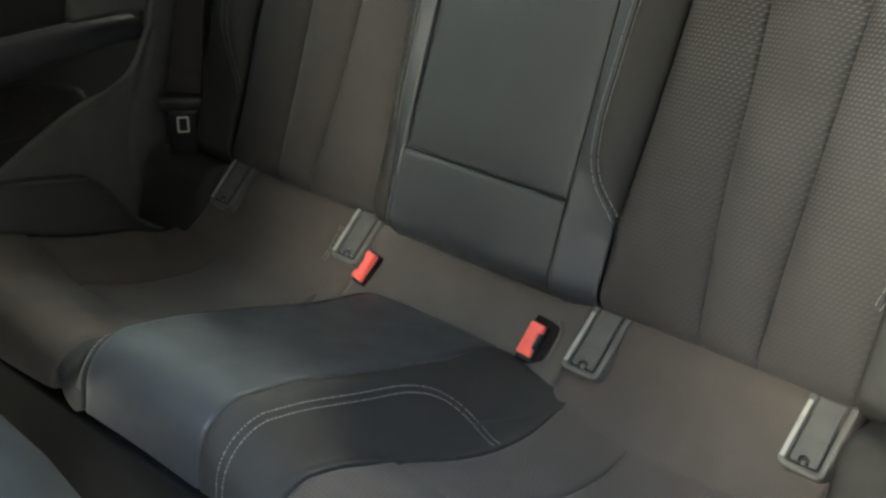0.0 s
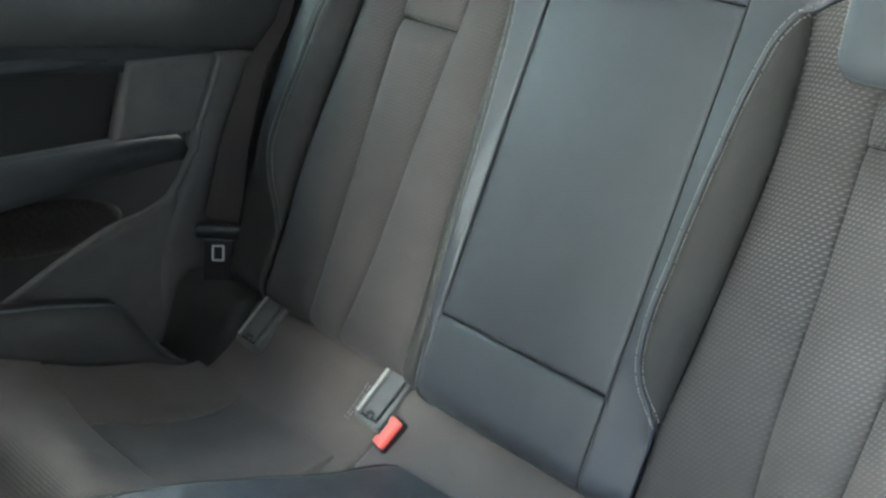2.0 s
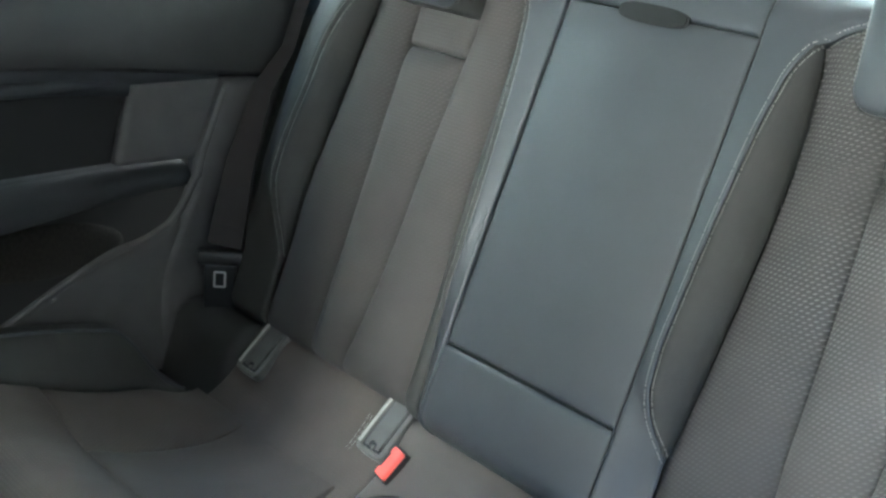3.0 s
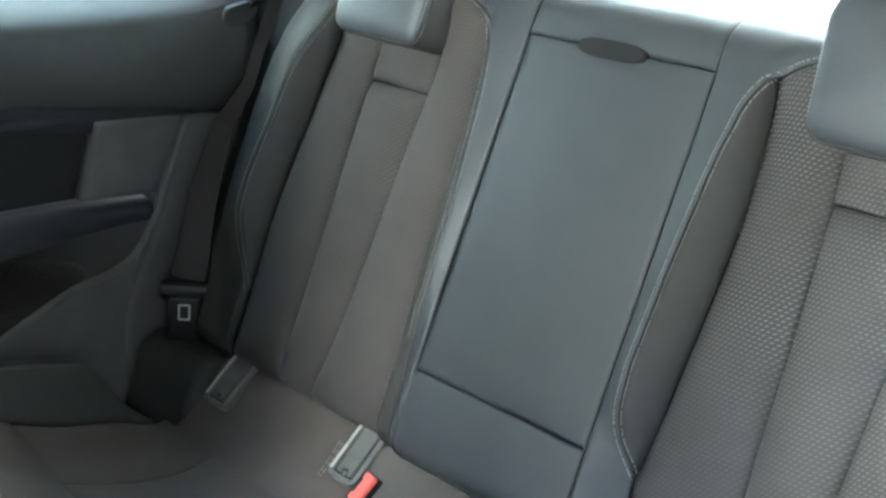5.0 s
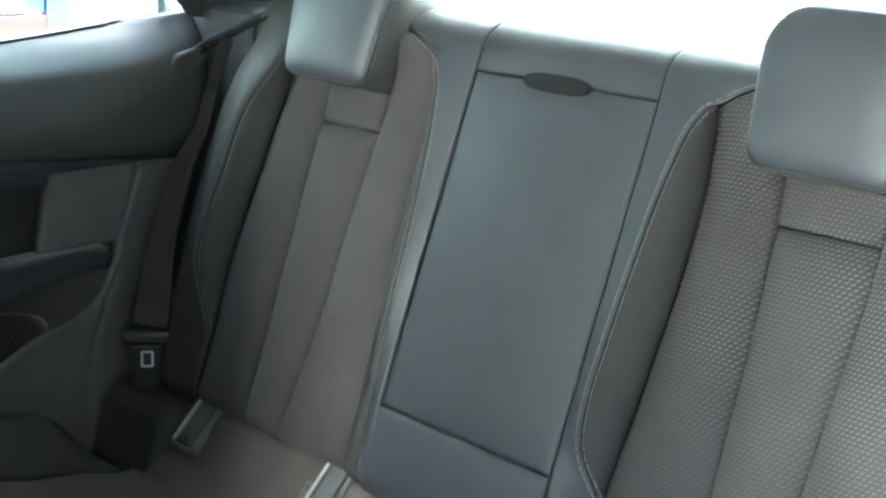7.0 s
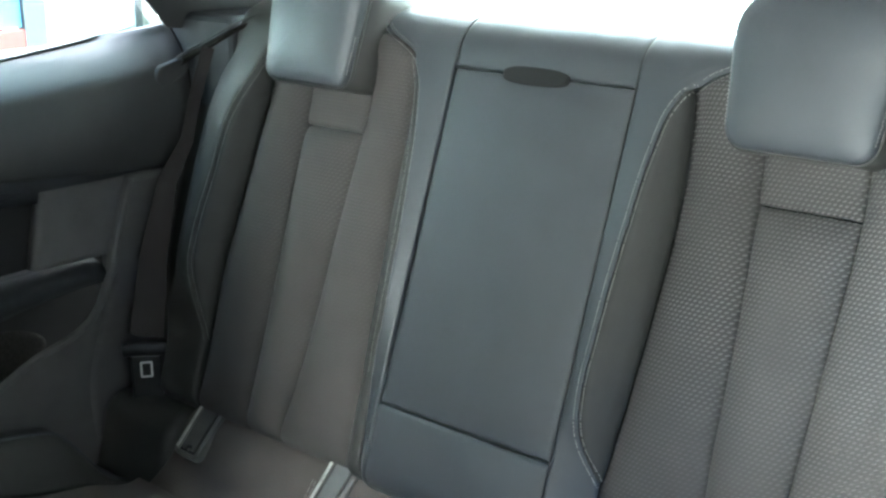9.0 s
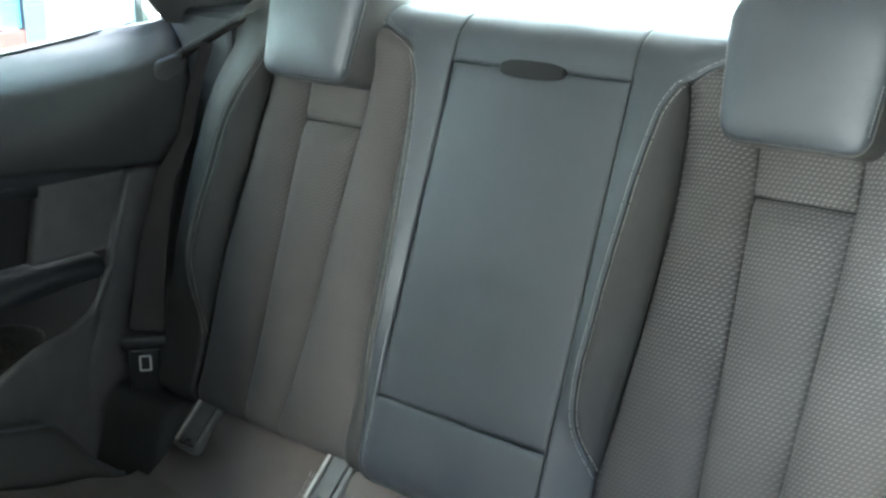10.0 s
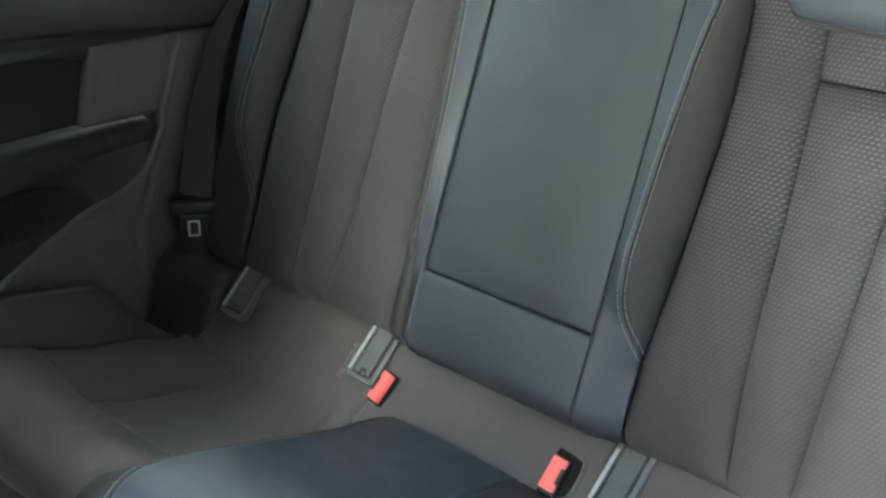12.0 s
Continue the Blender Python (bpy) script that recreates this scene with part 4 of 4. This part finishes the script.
grid("glass_seal", lambda y, f: (Vector((-0.745 - 0.06 * f, y, ledge(y) - 0.012 - 0.02 * f)), None), -1.3, 0.155, 0, 1, 40, 2, 0.004, TRIM_DARK, sp, "black rubber seal along the glass")
grid("waist_filler", lambda y, f: (Vector((SX - 0.008, y, waist(y) - 0.035 + 0.05 * f)), None), -1.3, 0.6, 0, 1, 40, 2, 0.03, TRIM_DARK, sp, "dark seam filler")

# lower panel: a sheet with an opening for the recess; the sweep edge runs down to the front
sweep = table([-0.9, -0.5, -0.30, -0.165, -0.109, -0.042, -0.005, 0.012, 0.022], [0.34, 0.41, 0.48, 0.552, 0.578, 0.597, 0.622, 0.650, 0.672])


# rear part, behind the recess edge
edge_y = table([0.36, 0.55, 0.60, 0.65, 0.70, 0.76, 0.83], [-0.02, -0.02, 0.0, 0.022, 0.030, 0.05, 0.075])


def rear_low(a, f):
    z = 0.38 + (waist(0.1) - 0.002 - 0.38) * f
    y = edge_y(z) + (0.30 - edge_y(z)) * a
    return Vector((SX + 0.012, y, min(z, waist(y) - 0.001))), Vector((1, 0, 0))


grid("rear_panel", rear_low, 0, 1, 0, 1, 24, 40, 0.03, TRIM_LOW, sp, "cloth covered panel behind the belt")


def below_sweep(y, f):
    z = 0.34 + (sweep(y) - 0.34) * f
    return Vector((SX + 0.010, y, z)), Vector((1, 0, 0))


grid("lower_panel", below_sweep, -1.2, 0.0, 0, 1, 60, 12, 0.010, TRIM_LOW, sp, "dark lower panel with a swept edge")
cord("swept_edge", [Vector((SX + 0.010, y, sweep(y))) for y in np.linspace(-0.9, 0.022, 50)]
     + [Vector((SX + 0.012, edge_y(z), z)) for z in np.linspace(0.678, 0.812, 20)], 0.006, TRIM_LOW, sp, "rounded rim", 8)

# recess: back wall, plain cloth field, armrest shelf and speaker hollow


def side_box(name, y0, y1, z0, z1, x0, x1, mat, label, bevel=0.006):
    b = box(bmesh.new(), (abs(x1 - x0), y1 - y0, z1 - z0), pose((x0 + x1) / 2, (y0 + y1) / 2, (z0 + z1) / 2), bevel, 3)
    return part(name, b, mat, sp, label)


side_box("recess_back", -1.3, 0.62, 0.30, 0.985, -0.79, -0.775, TRIM_DARK, "black wall of the recess")


# field between recess and belt
def field(a, f):
    z = 0.700 + (0.812 - 0.700) * f
    y = (-0.092 + 0.022 * f) + 0.155 * a
    return Vector((SX - 0.004, y, z)), Vector((1, 0, 0))


grid("inset_panel", field, 0, 1, 0, 1, 14, 14, 0.02, TRIM_LOW, sp, "matt brown-black inset panel")
def rail_surf(y, f):
    """A slim rail that thins out towards the inset panel."""
    k = 1 - 0.85 * sstep(-0.20, -0.055, y)
    an = f * math.pi - math.pi / 2
    return Vector((SX - 0.012 + 0.012 * k * math.cos(an), y, 0.815 + 0.011 * k * math.sin(an))), None


grid("recess_rail", rail_surf, -1.2, -0.055, 0, 1, 40, 10, 0.012, TRIM_ARM, sp, "slim rail above the recess")


# armrest: a long lip that tapers to the back
def armrest_surf(y, f):
    k = sstep(-0.35, 0.018, y)
    an = f * math.pi * 1.15 - 0.3
    cx, cz = SX - 0.035, 0.665 - 0.022 * (1 - k) + 0.004 * k
    r = 0.034 - 0.014 * k
    return Vector((cx + (0.055 - 0.022 * k) * math.cos(an) * 1.0, y, cz + r * math.sin(an) * (1.0 if an > 0 else 1.6))), Vector((1, 0, 0))


grid("armrest", armrest_surf, -1.2, 0.024, 0, 1, 50, 16, 0.02, TRIM_ARM, sp, "dark armrest lip")
b = bmesh.new()
bmesh.ops.create_uvsphere(b, u_segments=28, v_segments=14, radius=1.0, matrix=pose(-0.728, -0.190, 0.578) @ Matrix.Diagonal((0.014, 0.125, 0.040, 1)))
part("speaker_hollow", b, CARPET, sp, "black speaker hollow", smooth=True)
# belt outlet tab and slit in the upper panel
gp = []
for cy, a0 in ((0.012, -90), (-0.012, 90)):
    gp += [(cy + 0.0165 * math.cos(radians(a0 + 180 * i / 10)), 0.0165 * math.sin(radians(a0 + 180 * i / 10))) for i in range(11)]
b = bmesh.new()
levels = [[b.verts.new((x_, py * k, pz * k * (1.0 if py < 0.01 else 0.85))) for py, pz in gp] for x_, k in ((-0.012, 1.0), (0.002, 1.0), (0.005, 0.93), (0.006, 0.75), (0.003, 0.5))]
for r0, r1 in zip(levels, levels[1:]):
    for i in range(len(r0)):
        b.faces.new((r0[i], r0[(i + 1) % len(r0)], r1[(i + 1) % len(r0)], r1[i]))
b.faces.new(levels[-1])
part("belt_guide", b, TRIM_UP, sp, "dark belt guide", smooth=True).matrix_world = pose(SX + 0.0245, 0.146, 0.961, 18, 0, 0) @ Matrix.Diagonal((0.6, 1.1, 0.95, 1))
slit_x = table([0, 0.2, 0.4, 0.7, 1.0], [-0.670, -0.660, -0.612, -0.545, -0.495])
slit_y = table([0, 0.2, 0.4, 0.7, 1.0], [0.158, 0.172, 0.174, 0.176, 0.200])
slit_z = table([0, 0.2, 0.4, 0.7, 1.0], [0.978, 0.990, 1.010, 1.039, 1.059])
slit = [Vector((slit_x(f), slit_y(f), slit_z(f))) for f in np.linspace(0, 1, 24)]
cord("outlet_lip", slit, lambda f: 0.0020 - 0.0006 * f, TRIM_UP, sp, "grey lip over the belt outlet")
cord("belt_slit", [p + Vector((0.002, 0.006, -0.007)) for p in slit], lambda f: 0.0062 - 0.0042 * f, CARPET, sp, "dark slit")

# lower corner trim between cushion and side panel
for sx in (-1, 1):
    b = box(bmesh.new(), (0.165 if sx < 0 else 0.173, 0.195, 0.205), pose(-0.5865 if sx < 0 else 0.5830, 0.0325, 0.398), 0.022, 5)
    for v in b.verts:                              # the front slopes down to the cushion
        if v.co.y < 0.03:
            v.co.y += 0.055 * sstep(0.42, 0.50, v.co.z)
    tagged(part("corner_trim", b, LEATHER_SIDE, None, "matt black corner trim beside the cushion", smooth=True), "", "car trim", "corner trims")
b = box(bmesh.new(), (0.15, 0.16, 0.665), pose(-0.637, 0.26, 0.7125), 0.01, 2)
part("belt_column", b, TRIM_DARK, sp, "black trim behind the belt")

# side window over the ledge
w = sheet("window_2", [(-0.755, -1.3, 0.965), (-0.755, -0.4, 0.985), (-0.75, -0.1, 1.0), (-0.715, 0.15, 1.025)],
          [(-0.60, -1.3, 1.30), (-0.60, -0.6, 1.31), (-0.60, -0.3, 1.31), (-0.602, -0.11, 1.30)], 0.004, GLASS_DARK, "tinted side window over the ledge", "window")

# ---- seat belt ----
belt = thing("seat_belt", "dark seat belt hanging beside the backrest with a steel tongue", "seat belt")
wv = Vector((0.60, 0.80, 0)).normalized()
path = [Vector(p) for p in ((-0.598, 0.030, 0.500), (-0.604, 0.026, 0.545), (-0.606, 0.030, 0.590), (-0.612, 0.040, 0.617), (-0.6215, 0.061, 0.697),
                            (-0.628, 0.100, 0.808), (-0.630, 0.142, 0.862), (-0.630, 0.160, 0.920), (-0.618, 0.168, 0.965), (-0.606, 0.172, 0.998))]


def ribbon(name, pts, wdir, half_at, thick, mat, parent, label=""):
    verts, faces = [], []
    for i, p in enumerate(pts):
        t = (pts[min(i + 1, len(pts) - 1)] - pts[max(i - 1, 0)]).normalized()
        wd = (wdir - t * wdir.dot(t)).normalized()
        n = wd.cross(t)
        half = half_at(i / (len(pts) - 1))
        verts += [p - wd * half + n * thick, p + wd * half + n * thick, p + wd * half - n * thick, p - wd * half - n * thick]
    for i in range(len(pts) - 1):
        for k in range(4):
            faces.append((i * 4 + k, i * 4 + (k + 1) % 4, i * 4 + 4 + (k + 1) % 4, i * 4 + 4 + k))
    faces += [(0, 1, 2, 3), tuple(len(verts) - 4 + k for k in (3, 2, 1, 0))]
    return link_mesh(name, verts, faces, mat, parent, label=label, smooth=False)


ribbon("webbing", path[2:], wv, lambda f: 0.0225 - 0.0155 * sstep(0.12, 0.62, f), 0.0008, WEBBING, belt, "dark woven webbing")
ribbon("webbing", [p + wv.cross(Vector((0, 0, 1))) * -0.012 - wv * 0.004 for p in path[2:]], wv, lambda f: 0.0225 - 0.0155 * sstep(0.12, 0.62, f), 0.0008, WEBBING, belt, "dark woven webbing")
fw = wv.cross(Vector((0, 0, 1)))
TM = Matrix.Translation((-0.604, 0.022, 0.575)) @ Matrix((wv, Vector((0, 0, 1)), fw)).transposed().to_4x4()
b = box(bmesh.new(), (0.068, 0.022, 0.016), pose(0, 0, 0), 0.006, 3)
ton = part("tongue_grip", b, BLACK_PLASTIC, belt, "black plastic grip", smooth=True)
ton.matrix_world = TM
b = box(bmesh.new(), (0.046, 0.070, 0.010), pose(0, -0.045, -0.002), 0.004, 2)
part("tongue_cover", b, BLACK_PLASTIC, belt, "black tongue cover").matrix_world = TM
b = bmesh.new()
for sz, at in (((0.0165, 0.0024, 0.003), (0, -0.020, 0.006)), ((0.0165, 0.0024, 0.003), (0, -0.042, 0.006)),
               ((0.003, 0.022, 0.003), (-0.0075, -0.031, 0.006)), ((0.003, 0.022, 0.003), (0.0075, -0.031, 0.006))):
    box(b, sz, pose(*at), 0.0008)
part("tongue_plate", b, CHROME, belt, "bright steel tongue with a square hole").matrix_world = TM

# ---- front seat ----
def front_seat(cx, y0, lean, label):
    """Backrest with its shell and headrest; lean tips it forwards, in metres at the top."""
    th = thing("front_seat", label, "car seat", "front seats")

    def shell_surf(u, s):
        half = 0.255 - 0.05 * sstep(0.40, 0.62, s)
        y = y0 - s * (0.03 + lean) - 0.05 * abs(u) ** 3 - 0.05 * sstep(0.5, 0.64, s) + 0.03 * math.sin(math.pi * min(1, s / 0.6))
        return Vector((cx + u * half, y, 0.50 + s * 0.96)), Vector((0, 1, 0))

    patch("backrest_shell", shell_surf, -1.0, 1.0, 0.0, 0.64, TRIM_UP, th, step=0.05, skirt=0.11, roll=0.03, depth=0.012, label="dark grey backrest shell")
    yt = y0 - 0.64 * (0.03 + lean) - 0.10
    part("headrest", box(bmesh.new(), (0.26, 0.10, 0.15), pose(cx, yt - 0.02, 1.185), 0.035, 4), LEATHER, th, "black leather headrest", smooth=True)
    for k in (-0.06, 0.06):
        part("headrest_post", box(bmesh.new(), (0.012, 0.012, 0.10), pose(cx + k, yt, 1.09), 0.005, 2), CHROME, th, "steel post", smooth=True)
    return th


fs = front_seat(-0.365, -0.60, -0.12, "upright dark grey front seat ahead of the rear bench")
# second seat is out of view, added to shade the bench from the front right
ps = front_seat(0.37, -0.98, -0.22, "unseen upright front seat by the door, added to block light")
part("seat_base", box(bmesh.new(), (0.50, 0.50, 0.20), pose(0.37, -1.30, 0.42), 0.05, 4), TRIM_UP, ps, "dark padded seat base", smooth=True)
part("seat_base", box(bmesh.new(), (0.50, 0.50, 0.20), pose(-0.365, -0.95, 0.42), 0.05, 4), TRIM_UP, fs, "dark padded seat base", smooth=True)


def base_surf(u, s):
    """Padded side of the front seat's base, next to the tunnel."""
    an = s * math.pi * 0.5
    return Vector((-0.58 + 0.84 * u, -0.64 + 0.06 * math.sin(an) - 0.05 * sstep(0.85, 1.0, u), 0.525 + 0.085 * math.cos(an) - 0.02 * sstep(0.6, 1, u))), \
        Vector((0, math.sin(an), math.cos(an)))


patch("base", base_surf, 0.0, 1.0, -0.6, 1.3, TRIM_ARM, fs, step=0.06, skirt=0.10, roll=0.02, depth=0.01, label="grey padded seat base")

# ---- outside ----
tagged(link_mesh("ground", [(-2500, -2500, 0), (2500, -2500, 0), (2500, 2500, 0), (-2500, 2500, 0)], [(0, 1, 2, 3)], ASPHALT, smooth=False,
                 label="worn grey asphalt forecourt reaching to the horizon"), "", "ground", "", "structure")
bld = thing("building", "pale showroom building with grey window posts, seen through the side window", "building")


def outside(name, y0, y1, z0, z1, x, mat, label, depth=0.1):
    b = box(bmesh.new(), (depth, y1 - y0, z1 - z0), pose(x, (y0 + y1) / 2, (z0 + z1) / 2), 0.0)
    return part(name, b, mat, bld, label)


outside("wall", -7.3, 11.0, 0.0, 11.0, -8.3, CONCRETE, "white rendered wall", 0.3)
outside("window_post", 4.14, 4.33, 0.0, 2.8, -8.05, FRAME_GREY, "grey window post")
outside("blue_panel", 3.0, 4.13, 0.16, 2.8, -8.08, BLUE_PANEL, "pale blue glazed panel")
outside("red_band", 3.0, 4.12, 0.0, 0.14, -8.03, SIGN_RED, "red band")
# three unseen walls, added to block sky and bounce sunlight into the cabin
b = box(bmesh.new(), (0.3, 5.1, 2.4), pose(2.45, -3.05, 1.2), 0.0)      # a low run, then the taller part
box(b, (0.3, 12.4, 4.6), pose(2.45, 5.7, 2.3), 0.0)
tagged(part("wall_opposite", b, BLOCK_GREY_RIGHT, None, "unseen grey wall added beside the car to dim the door side"), "", "wall", "", "structure")
tagged(part("wall_ahead", box(bmesh.new(), (13.4, 0.3, 6.4), pose(-1.5, -7.5, 3.2), 0.0), BLOCK_GREY_AHEAD, None, "unseen grey wall added ahead of the car to block sky"), "", "wall", "", "structure")
tagged(part("wall_annex", box(bmesh.new(), (2.15, 0.3, 5.5), pose(1.83, -7.2, 2.75), 0.0), CONCRETE, None, "unseen pale wall added to bounce sunlight into the cabin"), "", "wall", "", "structure")
sb = outside("sign_board", 5.22, 6.6, 0.0, 2.6, -8.06, SIGN_DARK, "dark olive sign board")
for yy in (5.30, 5.37, 5.44, 5.51):
    b = box(bmesh.new(), (0.02, 0.036, 0.035), pose(-8.0, yy, 0.15), 0.004)
    part("sign_bar", b, SIGN_WHITE, sb, "white mark")
